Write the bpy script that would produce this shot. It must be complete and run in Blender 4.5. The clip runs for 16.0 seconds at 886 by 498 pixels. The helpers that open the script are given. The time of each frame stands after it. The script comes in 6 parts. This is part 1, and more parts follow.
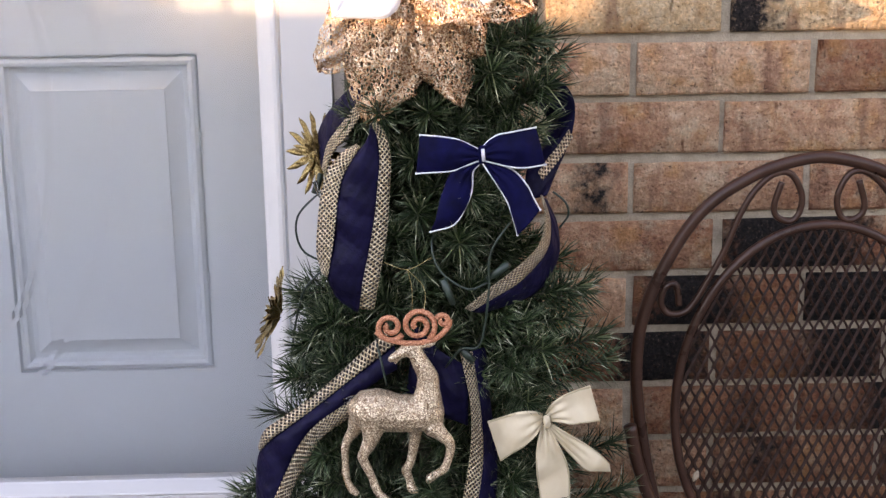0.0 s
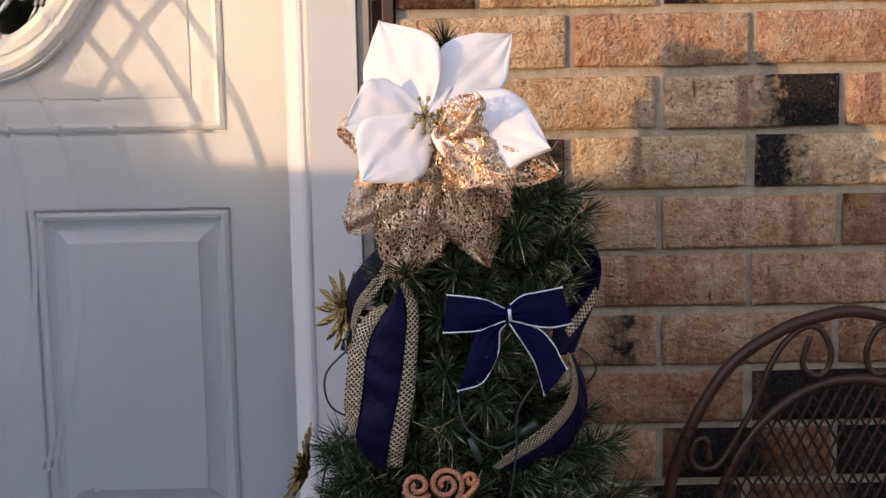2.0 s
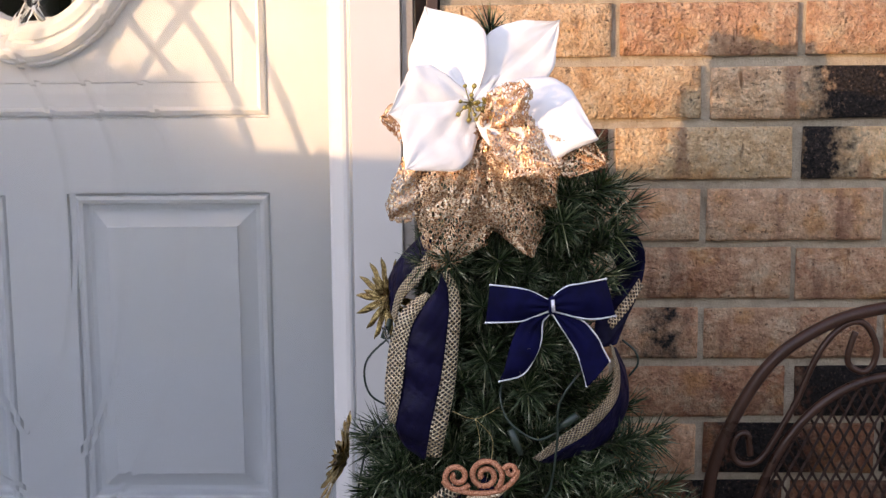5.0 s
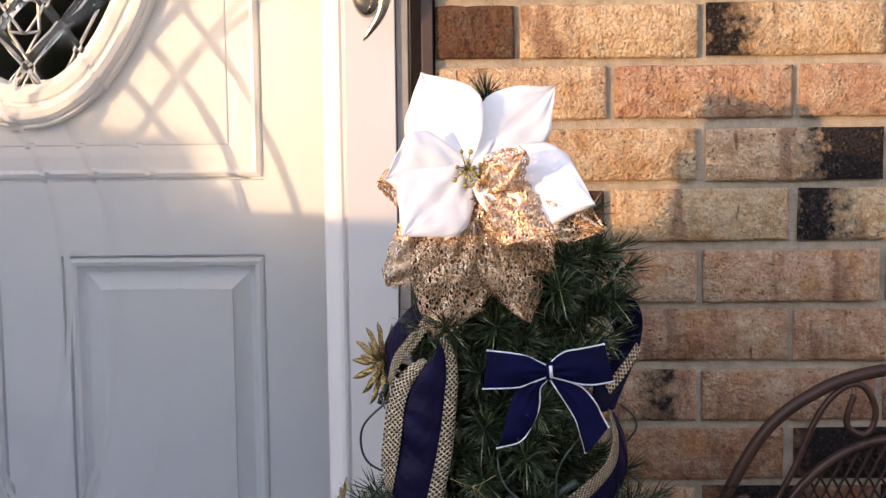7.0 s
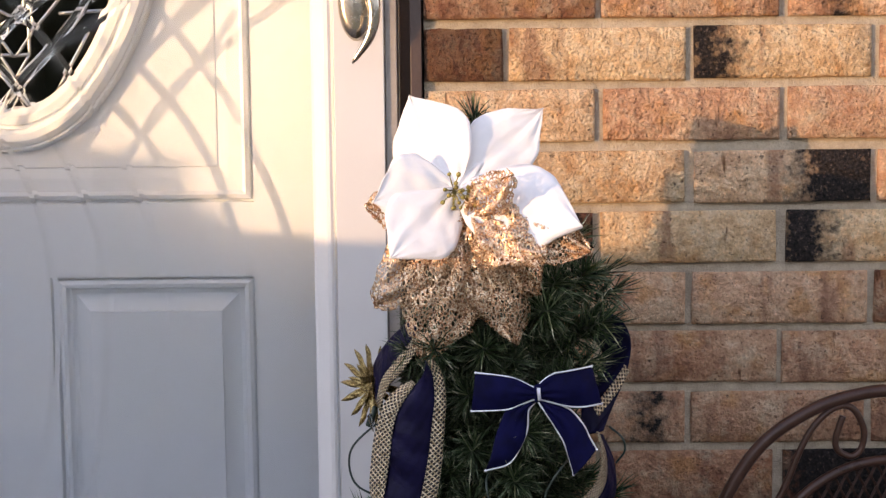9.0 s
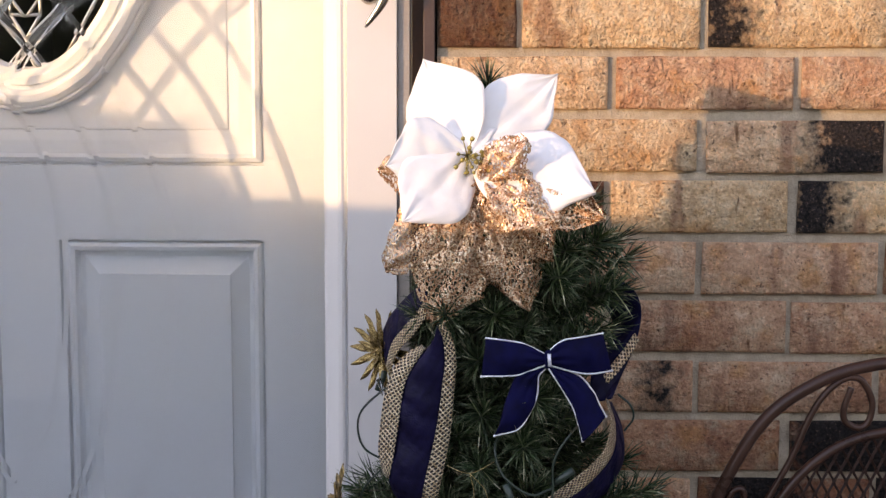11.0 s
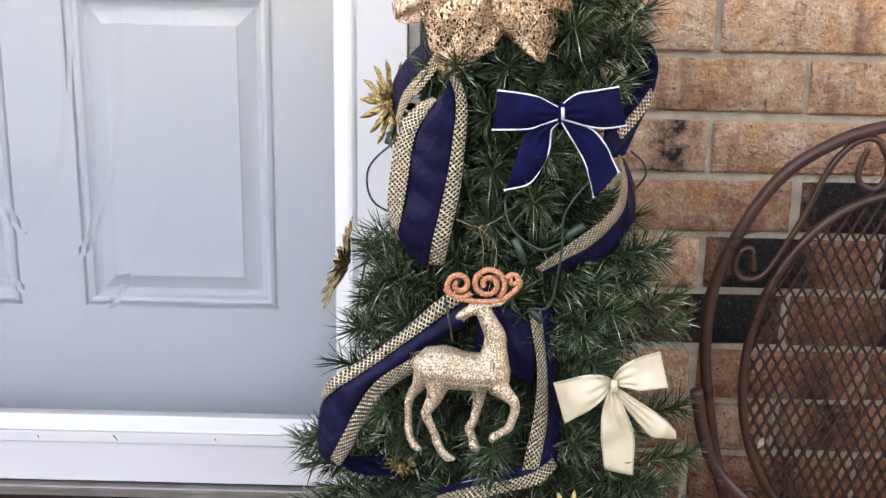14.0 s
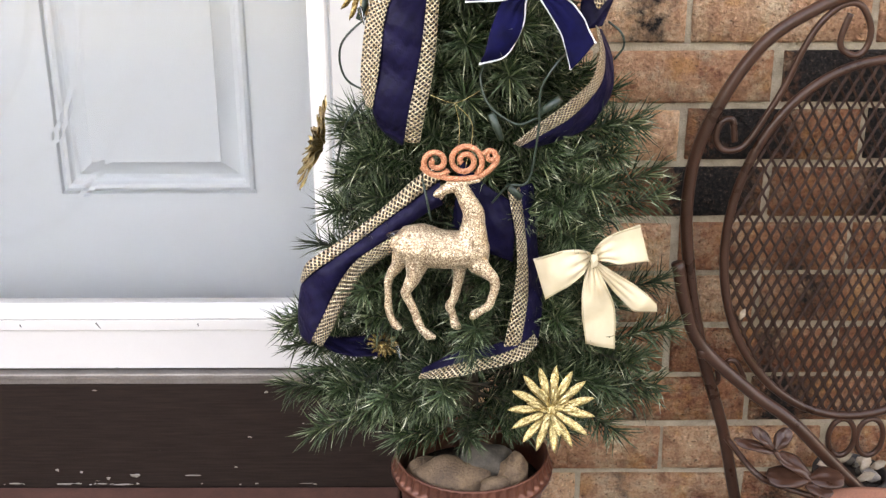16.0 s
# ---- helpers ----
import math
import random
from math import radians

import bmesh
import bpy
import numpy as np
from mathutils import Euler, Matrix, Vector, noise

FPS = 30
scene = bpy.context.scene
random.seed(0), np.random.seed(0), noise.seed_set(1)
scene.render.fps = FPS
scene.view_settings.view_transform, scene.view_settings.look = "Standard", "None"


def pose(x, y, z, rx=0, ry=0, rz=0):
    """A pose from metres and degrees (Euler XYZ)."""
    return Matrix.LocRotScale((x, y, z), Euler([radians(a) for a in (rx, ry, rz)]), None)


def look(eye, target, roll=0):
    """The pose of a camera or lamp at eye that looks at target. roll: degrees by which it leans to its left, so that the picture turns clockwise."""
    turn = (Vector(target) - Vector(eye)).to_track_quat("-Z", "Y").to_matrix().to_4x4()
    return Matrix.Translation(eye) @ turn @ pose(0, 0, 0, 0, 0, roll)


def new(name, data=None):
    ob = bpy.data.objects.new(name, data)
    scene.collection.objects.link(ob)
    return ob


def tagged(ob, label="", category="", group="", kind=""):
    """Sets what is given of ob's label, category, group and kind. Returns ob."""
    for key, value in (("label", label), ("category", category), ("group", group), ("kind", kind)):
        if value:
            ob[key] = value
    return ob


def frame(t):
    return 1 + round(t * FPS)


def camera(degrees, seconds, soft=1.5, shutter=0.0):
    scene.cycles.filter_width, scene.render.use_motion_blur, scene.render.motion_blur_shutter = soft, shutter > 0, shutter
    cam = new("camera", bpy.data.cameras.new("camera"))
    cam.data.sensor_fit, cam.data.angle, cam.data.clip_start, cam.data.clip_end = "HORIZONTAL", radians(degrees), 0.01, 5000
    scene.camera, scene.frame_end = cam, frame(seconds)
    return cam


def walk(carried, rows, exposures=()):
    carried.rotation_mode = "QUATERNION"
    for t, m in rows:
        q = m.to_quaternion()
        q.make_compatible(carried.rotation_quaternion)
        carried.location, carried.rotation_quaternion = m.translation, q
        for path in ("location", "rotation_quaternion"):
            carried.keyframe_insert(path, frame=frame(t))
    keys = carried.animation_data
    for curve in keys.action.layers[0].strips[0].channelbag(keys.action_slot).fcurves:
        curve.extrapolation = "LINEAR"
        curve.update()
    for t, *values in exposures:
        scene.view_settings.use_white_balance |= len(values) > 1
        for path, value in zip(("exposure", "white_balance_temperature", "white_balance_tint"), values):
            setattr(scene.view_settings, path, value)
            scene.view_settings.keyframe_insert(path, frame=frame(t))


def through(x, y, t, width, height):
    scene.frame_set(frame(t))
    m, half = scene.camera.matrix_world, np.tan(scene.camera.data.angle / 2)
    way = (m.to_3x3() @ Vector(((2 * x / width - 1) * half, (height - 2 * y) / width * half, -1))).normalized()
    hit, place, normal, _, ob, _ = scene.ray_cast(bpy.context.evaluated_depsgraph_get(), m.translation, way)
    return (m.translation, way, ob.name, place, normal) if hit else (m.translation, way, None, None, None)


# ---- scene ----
cam = camera(38.4, 16.0, soft=1.4)
PATH = [
    (0, (-0.055, -1.419, 0.916), (0.0, 0.525, 0.451), -0.8),
    (0.5, (-0.055, -1.421, 0.922), (-0.014, 0.534, 0.503), -0.9),
    (1, (-0.052, -1.422, 0.932), (-0.026, 0.544, 0.567), -1.2),
    (1.5, (-0.051, -1.422, 0.94), (-0.04, 0.553, 0.626), -1.1),
    (2, (-0.048, -1.424, 0.949), (-0.043, 0.557, 0.677), -1.1),
    (2.5, (-0.048, -1.421, 0.95), (-0.046, 0.562, 0.695), -1.4),
    (3, (-0.047, -1.42, 0.952), (-0.041, 0.564, 0.695), -1.3),
    (3.5, (-0.05, -1.416, 0.95), (-0.053, 0.566, 0.686), -1.1),
    (4, (-0.055, -1.415, 0.951), (-0.068, 0.566, 0.673), -0.7),
    (6.3, (-0.066, -1.409, 0.947), (-0.132, 0.568, 0.653), -0.6),
    (6.5, (-0.067, -1.408, 0.953), (-0.119, 0.573, 0.687), -0.6),
    (7, (-0.064, -1.408, 0.963), (-0.094, 0.58, 0.749), -0.6),
    (7.5, (-0.059, -1.41, 0.964), (-0.081, 0.58, 0.77), -0.7),
    (8, (-0.058, -1.41, 0.965), (-0.081, 0.581, 0.784), -0.9),
    (10.5, (-0.065, -1.409, 0.963), (-0.084, 0.581, 0.764), 0.1),
    (11, (-0.068, -1.408, 0.957), (-0.091, 0.579, 0.733), 0.2),
    (11.5, (-0.071, -1.403, 0.956), (-0.099, 0.579, 0.691), 0.2),
    (12, (-0.076, -1.4, 0.952), (-0.112, 0.575, 0.639), 0.3),
    (12.5, (-0.079, -1.401, 0.949), (-0.116, 0.562, 0.566), 0.7),
    (13, (-0.077, -1.403, 0.938), (-0.107, 0.546, 0.487), 1.1),
    (13.5, (-0.074, -1.397, 0.937), (-0.107, 0.533, 0.412), 1.1),
    (14, (-0.07, -1.39, 0.937), (-0.102, 0.525, 0.361), 0.9),
    (14.5, (-0.068, -1.386, 0.935), (-0.096, 0.517, 0.322), 0.6),
    (15, (-0.066, -1.383, 0.931), (-0.091, 0.507, 0.276), 0.4),
    (15.5, (-0.063, -1.38, 0.929), (-0.08, 0.493, 0.227), 0.1),
    (16, (-0.06, -1.378, 0.928), (-0.072, 0.476, 0.179), -0.3),
]
EXPOSURES = [(0.0, 3.88, 8600.0, 47.0), (0.5, 3.84, 8500.0, 47.0), (1.0, 3.46, 8420.0, 47.0), (1.5, 3.22, 8330.0, 47.0), (2.0, 2.84, 8250.0, 46.0), (3.0, 3.14, 8220.0, 46.0), (4.0, 3.28, 8280.0, 46.0), (7.0, 3.31, 8380.0, 46.0), (8.0, 3.21, 8380.0, 46.0), (11.2, 3.23, 8340.0, 45.5), (12.5, 3.42, 8322.0, 44.0), (13.5, 4.10, 8640.0, 41.5), (14.0, 4.41, 8800.0, 41.5), (14.5, 4.48, 8927.0, 41.0), (16.0, 4.72, 10170.0, 41.0)]
walk(cam, [(t, look(eye, target, roll)) for t, eye, target, roll in PATH], EXPOSURES)

# ---- daylight: a low sun from the left and a clear sky ----
SUN_WAY = Vector((1.30, 1.0, -0.08)).normalized()
world = bpy.data.worlds.new("sky")
scene.world = world
world.use_nodes = True
wn = world.node_tree
sky = wn.nodes.new("ShaderNodeTexSky")
sky.sky_type, sky.sun_disc = "NISHITA", False
sky.sun_elevation, sky.sun_rotation = radians(4.5), radians(232.4)
sky.air_density, sky.dust_density, sky.ozone_density = 1.0, 0.0, 1.5
wn.links.new(sky.outputs[0], wn.nodes["Background"].inputs[0])
wn.nodes["Background"].inputs[1].default_value = 0.15
sun = new("sun", bpy.data.lights.new("sun", "SUN"))
sun.data.energy, sun.data.angle, sun.data.color = 0.385, radians(0.35), (1.0, 0.86, 0.49)
sun.matrix_world = look((-4, -3, 3), Vector((-4, -3, 3)) + SUN_WAY)


# ---- materials ----
def nodes_of(name, rough=0.6, metal=0.0):
    m = bpy.data.materials.new(name)
    m.use_nodes = True
    nt = m.node_tree
    b = nt.nodes["Principled BSDF"]
    b.inputs["Roughness"].default_value, b.inputs["Metallic"].default_value = rough, metal
    return m, nt, b


def coords(nt, scale, kind="Object"):
    tc = nt.nodes.new("ShaderNodeTexCoord")
    mp = nt.nodes.new("ShaderNodeMapping")
    mp.inputs["Scale"].default_value = scale if hasattr(scale, "__len__") else (scale,) * 3
    nt.links.new(tc.outputs[kind], mp.inputs["Vector"])
    return mp.outputs["Vector"]


def noise_of(nt, vec, scale, detail=4.0, rough=0.55):
    n = nt.nodes.new("ShaderNodeTexNoise")
    n.inputs["Scale"].default_value, n.inputs["Detail"].default_value, n.inputs["Roughness"].default_value = scale, detail, rough
    nt.links.new(vec, n.inputs["Vector"])
    return n.outputs["Fac"]


def ramp(nt, fac, *stops):
    r = nt.nodes.new("ShaderNodeValToRGB")
    while len(r.color_ramp.elements) < len(stops):
        r.color_ramp.elements.new(0.5)
    for e, (p, c) in zip(r.color_ramp.elements, stops):
        e.position, e.color = p, (*c, 1) if len(c) == 3 else c
    nt.links.new(fac, r.inputs["Fac"])
    return r.outputs["Color"]


def mix(nt, fac, a, b, blend="MIX"):
    n = nt.nodes.new("ShaderNodeMix")
    n.data_type, n.blend_type = "RGBA", blend
    for sock, v in ((n.inputs[0], fac), (n.inputs[6], a), (n.inputs[7], b)):
        if hasattr(v, "links"):
            nt.links.new(v, sock)
        else:
            sock.default_value = (*v, 1) if hasattr(v, "__len__") else v
    return n.outputs[2]


def mathn(nt, op, a, b=0.0, clamp=False):
    n = nt.nodes.new("ShaderNodeMath")
    n.operation, n.use_clamp = op, clamp
    for sock, v in ((n.inputs[0], a), (n.inputs[1], b)):
        if hasattr(v, "links"):
            nt.links.new(v, sock)
        else:
            sock.default_value = v
    return n.outputs[0]


def bump(nt, b, height, strength, dist=0.001):
    n = nt.nodes.new("ShaderNodeBump")
    n.inputs["Strength"].default_value, n.inputs["Distance"].default_value = strength, dist
    nt.links.new(height, n.inputs["Height"])
    nt.links.new(n.outputs["Normal"], b.inputs["Normal"])


def plain(name, dark, light, rough=0.5, metal=0.0, scale=30.0, bumpy=0.2, dist=0.0005, fine=400.0, kind="Object"):
    """A surface with two scales of variation and fine relief."""
    m, nt, b = nodes_of(name, rough, metal)
    v = coords(nt, 1.0, kind)
    big, small = noise_of(nt, v, scale, 5), noise_of(nt, v, fine, 3)
    fac = mathn(nt, "ADD", mathn(nt, "MULTIPLY", big, 0.65), mathn(nt, "MULTIPLY", small, 0.35))
    nt.links.new(ramp(nt, fac, (0.32, dark), (0.68, light)), b.inputs["Base Color"])
    nt.links.new(mathn(nt, "ADD", mathn(nt, "MULTIPLY", big, 0.2), rough - 0.1, True), b.inputs["Roughness"])
    bump(nt, b, small, bumpy, dist)
    return m


def vv_tall(nt, vec):
    mp = nt.nodes.new("ShaderNodeMapping")
    mp.inputs["Scale"].default_value = (1.0, 1.0, 0.22)
    nt.links.new(vec, mp.inputs["Vector"])
    return mp.outputs["Vector"]


def shifted(nt, vec, by):
    n = nt.nodes.new("ShaderNodeVectorMath")
    n.operation = "ADD"
    nt.links.new(vec, n.inputs[0])
    n.inputs[1].default_value = by
    return n.outputs[0]


def brick_material():
    """Fired clay: tone, dark flash and its place along the brick come from each brick's own colour setting."""
    m, nt, b = nodes_of("fired_brick", 0.92)
    v = coords(nt, 1.0)
    info = nt.nodes.new("ShaderNodeObjectInfo")
    shift = nt.nodes.new("ShaderNodeVectorMath")
    shift.operation = "MULTIPLY_ADD"
    comb = nt.nodes.new("ShaderNodeCombineXYZ")
    for k in range(3):
        nt.links.new(info.outputs["Random"], comb.inputs[k])
    nt.links.new(comb.outputs[0], shift.inputs[0])
    shift.inputs[1].default_value = (7, 13, 5)
    nt.links.new(v, shift.inputs[2])
    vv = shift.outputs[0]
    sep = nt.nodes.new("ShaderNodeSeparateColor")
    nt.links.new(info.outputs["Color"], sep.inputs[0])
    place, amount = sep.outputs[1], sep.outputs[2]
    tone = mathn(nt, "SUBTRACT", mathn(nt, "MULTIPLY", sep.outputs[0], 1.5), 0.4)
    big, mid, fine = noise_of(nt, vv, 18, 4), noise_of(nt, vv, 70, 5, 0.65), noise_of(nt, vv, 310, 2, 0.6)
    tan = ramp(nt, mid, (0.3, (0.51, 0.276, 0.168)), (0.5, (0.74, 0.432, 0.268)), (0.72, (0.88, 0.61, 0.42)))
    # yellower, brighter clay for the top courses: brick tone with sunlight put in
    sunlit_buff = ramp(nt, mid, (0.3, (0.57, 0.325, 0.175)), (0.5, (0.83, 0.535, 0.305)), (0.72, (0.95, 0.715, 0.465)))
    tan = mix(nt, mathn(nt, "MULTIPLY", tone, -4.0, True), tan, sunlit_buff)
    red = ramp(nt, mid, (0.3, (0.27, 0.09, 0.055)), (0.52, (0.53, 0.215, 0.115)), (0.75, (0.67, 0.34, 0.19)))
    rf = mathn(nt, "ADD", mathn(nt, "MULTIPLY", mathn(nt, "SUBTRACT", big, 0.5), 2.2), mathn(nt, "ADD", mathn(nt, "MULTIPLY", tone, 1.2), 0.06), True)
    col = mix(nt, rf, tan, red)
    # fired orange blotches and a pale sandy skin, each in patches of their own
    blot = noise_of(nt, shifted(nt, vv, (3.1, 0.7, 8.2)), 26, 3, 0.5)
    col = mix(nt, ramp(nt, blot, (0.55, (0, 0, 0)), (0.67, (0.55, 0.55, 0.55))), col, mix(nt, mid, (0.53, 0.20, 0.065), (0.81, 0.41, 0.16)))
    skin = noise_of(nt, shifted(nt, vv, (9.4, 5.1, 1.3)), 34, 5, 0.7)
    col = mix(nt, ramp(nt, skin, (0.50, (0, 0, 0)), (0.72, (0.7, 0.7, 0.7))), col, (0.74, 0.58, 0.40))
    # upright bands of darker clay
    band = noise_of(nt, vv_tall(nt, shifted(nt, vv, (2.2, 6.6, 4.1))), 30, 3, 0.55)
    col = mix(nt, ramp(nt, band, (0.56, (0, 0, 0)), (0.66, (0.6, 0.6, 0.6))), col, (0.27, 0.105, 0.066))
    # dark flash: a smoky patch centred along the brick
    sx = nt.nodes.new("ShaderNodeSeparateXYZ")
    nt.links.new(v, sx.inputs[0])
    along = mathn(nt, "DIVIDE", sx.outputs[0], 0.19)
    d = mathn(nt, "ABSOLUTE", mathn(nt, "SUBTRACT", mathn(nt, "ADD", along, 0.5), place))
    edge = mathn(nt, "MULTIPLY", mathn(nt, "SUBTRACT", amount, d), 5.0)
    patch = mathn(nt, "ADD", edge, mathn(nt, "MULTIPLY", mathn(nt, "SUBTRACT", mid, 0.5), 3.2))
    patch = mathn(nt, "MULTIPLY", mathn(nt, "ADD", patch, 0.1, True), mathn(nt, "GREATER_THAN", amount, 0.02))
    soot = ramp(nt, fine, (0.35, (0.013, 0.010, 0.009)), (0.64, (0.040, 0.029, 0.025)), (0.80, (0.20, 0.145, 0.115)))
    col = mix(nt, patch, col, soot)
    # pores and small dark specks
    speck = ramp(nt, fine, (0.26, (0.35, 0.26, 0.22)), (0.38, (0.90, 0.87, 0.84)), (0.60, (1.06, 1.05, 1.02)), (0.74, (1.5, 1.46, 1.36)))
    col = mix(nt, 0.8, col, speck, "MULTIPLY")
    # irregular pits
    pitn = noise_of(nt, vv, 190, 2, 0.6)
    pit = ramp(nt, pitn, (0.29, (1, 1, 1)), (0.35, (0, 0, 0)))
    col = mix(nt, mathn(nt, "MULTIPLY", pit, 0.75), col, (0.14, 0.08, 0.055))
    # upright drag marks and cracks
    drag = noise_of(nt, vv_tall(nt, vv), 60, 3, 0.6)
    col = mix(nt, 1.0, col, ramp(nt, drag, (0.27, (0.42, 0.34, 0.29)), (0.33, (1, 1, 1))), "MULTIPLY")
    depth = nt.nodes.new("ShaderNodeVectorMath")
    depth.operation = "SCALE"
    nt.links.new(col, depth.inputs[0])
    nt.links.new(info.outputs["Alpha"], depth.inputs["Scale"])
    col = depth.outputs[0]
    b.inputs["Specular IOR Level"].default_value = 0.2
    # pinholes
    vo = nt.nodes.new("ShaderNodeTexVoronoi")
    vo.inputs["Scale"].default_value = 115
    nt.links.new(vv, vo.inputs["Vector"])
    hole = mathn(nt, "MULTIPLY", ramp(nt, vo.outputs["Distance"], (0.10, (1, 1, 1)), (0.20, (0, 0, 0))), mathn(nt, "GREATER_THAN", mid, 0.54))
    col = mix(nt, mathn(nt, "MULTIPLY", hole, 0.38), col, (0.10, 0.055, 0.035))
    nt.links.new(col, b.inputs["Base Color"])
    h = mathn(nt, "ADD", mathn(nt, "MULTIPLY", fine, 0.8), mathn(nt, "MULTIPLY", noise_of(nt, vv, 105, 5, 0.66), 2.6))
    h = mathn(nt, "SUBTRACT", h, mathn(nt, "MULTIPLY", hole, 0.4))
    h = mathn(nt, "SUBTRACT", h, mathn(nt, "MULTIPLY", pit, 0.7))
    h = mathn(nt, "ADD", h, mathn(nt, "MULTIPLY", ramp(nt, drag, (0.27, (0, 0, 0)), (0.33, (1, 1, 1))), 0.5))
    bump(nt, b, h, 1.0, 0.0056)
    return m


def foliage_material(name, dark, light, tip):
    m, nt, b = nodes_of(name, 0.38)
    geo = nt.nodes.new("ShaderNodeNewGeometry")
    info = nt.nodes.new("ShaderNodeObjectInfo")
    col = ramp(nt, geo.outputs["Random Per Island"], (0.0, dark), (0.8, light), (1.0, tip))
    b.inputs["Specular IOR Level"].default_value = 0.16
    col = mix(nt, mathn(nt, "MULTIPLY", info.outputs["Random"], 0.45), col, tuple(c * 0.6 for c in dark))
    nt.links.new(col, b.inputs["Base Color"])
    return m


def glitter_material(name, deep, mid_c, bright, scale=900.0, rough=0.3, metal=0.85, tilt=0.9):
    """Coarse glitter: each flake has its own tone and tilt."""
    m, nt, b = nodes_of(name, rough, metal)
    v = coords(nt, 1.0)
    vo = nt.nodes.new("ShaderNodeTexVoronoi")
    vo.inputs["Scale"].default_value = scale
    nt.links.new(v, vo.inputs["Vector"])
    sep = nt.nodes.new("ShaderNodeSeparateColor")
    nt.links.new(vo.outputs["Color"], sep.inputs[0])
    nt.links.new(ramp(nt, sep.outputs[0], (0.05, deep), (0.5, mid_c), (0.95, bright)), b.inputs["Base Color"])
    nm = nt.nodes.new("ShaderNodeVectorMath")
    nm.operation = "MULTIPLY_ADD"
    nt.links.new(vo.outputs["Color"], nm.inputs[0])
    nm.inputs[1].default_value = (tilt, tilt, tilt)
    off = nt.nodes.new("ShaderNodeVectorMath")
    off.operation = "ADD"
    geo = nt.nodes.new("ShaderNodeNewGeometry")
    nt.links.new(geo.outputs["Normal"], off.inputs[0])
    off.inputs[1].default_value = (-tilt / 2, -tilt / 2, -tilt / 2)
    nt.links.new(off.outputs[0], nm.inputs[2])
    nz = nt.nodes.new("ShaderNodeVectorMath")
    nz.operation = "NORMALIZE"
    nt.links.new(nm.outputs[0], nz.inputs[0])
    nt.links.new(nz.outputs[0], b.inputs["Normal"])
    return m, nt, b


def holes(m, nt, b, keep):
    """Open mesh: cloth where keep is 1, air where it is 0."""
    tr = nt.nodes.new("ShaderNodeBsdfTransparent")
    mx = nt.nodes.new("ShaderNodeMixShader")
    out = nt.nodes["Material Output"]
    nt.links.new(keep, mx.inputs[0])
    nt.links.new(tr.outputs[0], mx.inputs[1])
    nt.links.new(b.outputs[0], mx.inputs[2])
    nt.links.new(mx.outputs[0], out.inputs[0])


def lace_material():
    m, nt, b = glitter_material("gold_lace", (0.21, 0.085, 0.042), (0.78, 0.43, 0.235), (1.0, 0.84, 0.60), 1000, 0.26, 0.5, 0.75)
    v = coords(nt, (1.35, 1.0, 0.75))
    vo = nt.nodes.new("ShaderNodeTexVoronoi")
    vo.feature = "DISTANCE_TO_EDGE"
    vo.inputs["Scale"].default_value = 250
    nt.links.new(v, vo.inputs["Vector"])
    big = noise_of(nt, v, 60, 3)
    wide = mathn(nt, "ADD", mathn(nt, "MULTIPLY", big, 0.26), 0.03)
    holes(m, nt, b, mathn(nt, "LESS_THAN", vo.outputs["Distance"], wide))
    return m


def net_material():
    """Woven metallic ribbon edge: a small diamond net over a dark ground, in metres along and across."""
    m, nt, b = nodes_of("gold_net", 0.28, 0.85)
    uv = nt.nodes.new("ShaderNodeUVMap")
    sep = nt.nodes.new("ShaderNodeSeparateXYZ")
    nt.links.new(uv.outputs[0], sep.inputs[0])
    k = 2 * math.pi / 0.0048
    p = mathn(nt, "SINE", mathn(nt, "MULTIPLY", mathn(nt, "ADD", sep.outputs[0], sep.outputs[1]), k / 1.0))
    q = mathn(nt, "SINE", mathn(nt, "MULTIPLY", mathn(nt, "SUBTRACT", sep.outputs[0], sep.outputs[1]), k / 1.0))
    w = mathn(nt, "MAXIMUM", p, q)
    v = coords(nt, 1.0)
    col = ramp(nt, noise_of(nt, v, 500, 3), (0.38, (0.36, 0.245, 0.135)), (0.64, (0.98, 0.81, 0.57)))
    keep = mathn(nt, "GREATER_THAN", w, 0.45)
    nt.links.new(mix(nt, keep, (0.025, 0.018, 0.012), col), b.inputs["Base Color"])
    nt.links.new(mathn(nt, "MULTIPLY", keep, 0.65), b.inputs["Metallic"])
    bump(nt, b, w, 1.0, 0.0010)
    return m


def satin_material():
    m, nt, b = nodes_of("navy_satin", 0.5)
    uv = nt.nodes.new("ShaderNodeUVMap")
    sep = nt.nodes.new("ShaderNodeSeparateXYZ")
    nt.links.new(uv.outputs[0], sep.inputs[0])
    twill = mathn(nt, "SINE", mathn(nt, "MULTIPLY", mathn(nt, "ADD", sep.outputs[0], mathn(nt, "MULTIPLY", sep.outputs[1], 0.8)), 420.0))
    v = coords(nt, 1.0)
    n = noise_of(nt, v, 45, 4)
    f = mathn(nt, "ADD", mathn(nt, "MULTIPLY", twill, 0.05), n)
    nt.links.new(ramp(nt, f, (0.3, (0.0040, 0.0033, 0.0145)), (0.7, (0.0100, 0.0083, 0.034))), b.inputs["Base Color"])
    b.inputs["Specular IOR Level"].default_value = 0.09
    fold = mathn(nt, "SINE", mathn(nt, "ADD", mathn(nt, "MULTIPLY", mathn(nt, "SUBTRACT", sep.outputs[1], mathn(nt, "MULTIPLY", sep.outputs[0], 0.9)), 230.0), mathn(nt, "MULTIPLY", n, 7.0)))
    bump(nt, b, mathn(nt, "ADD", mathn(nt, "MULTIPLY", twill, 0.04), fold), 0.5, 0.0016)
    return m


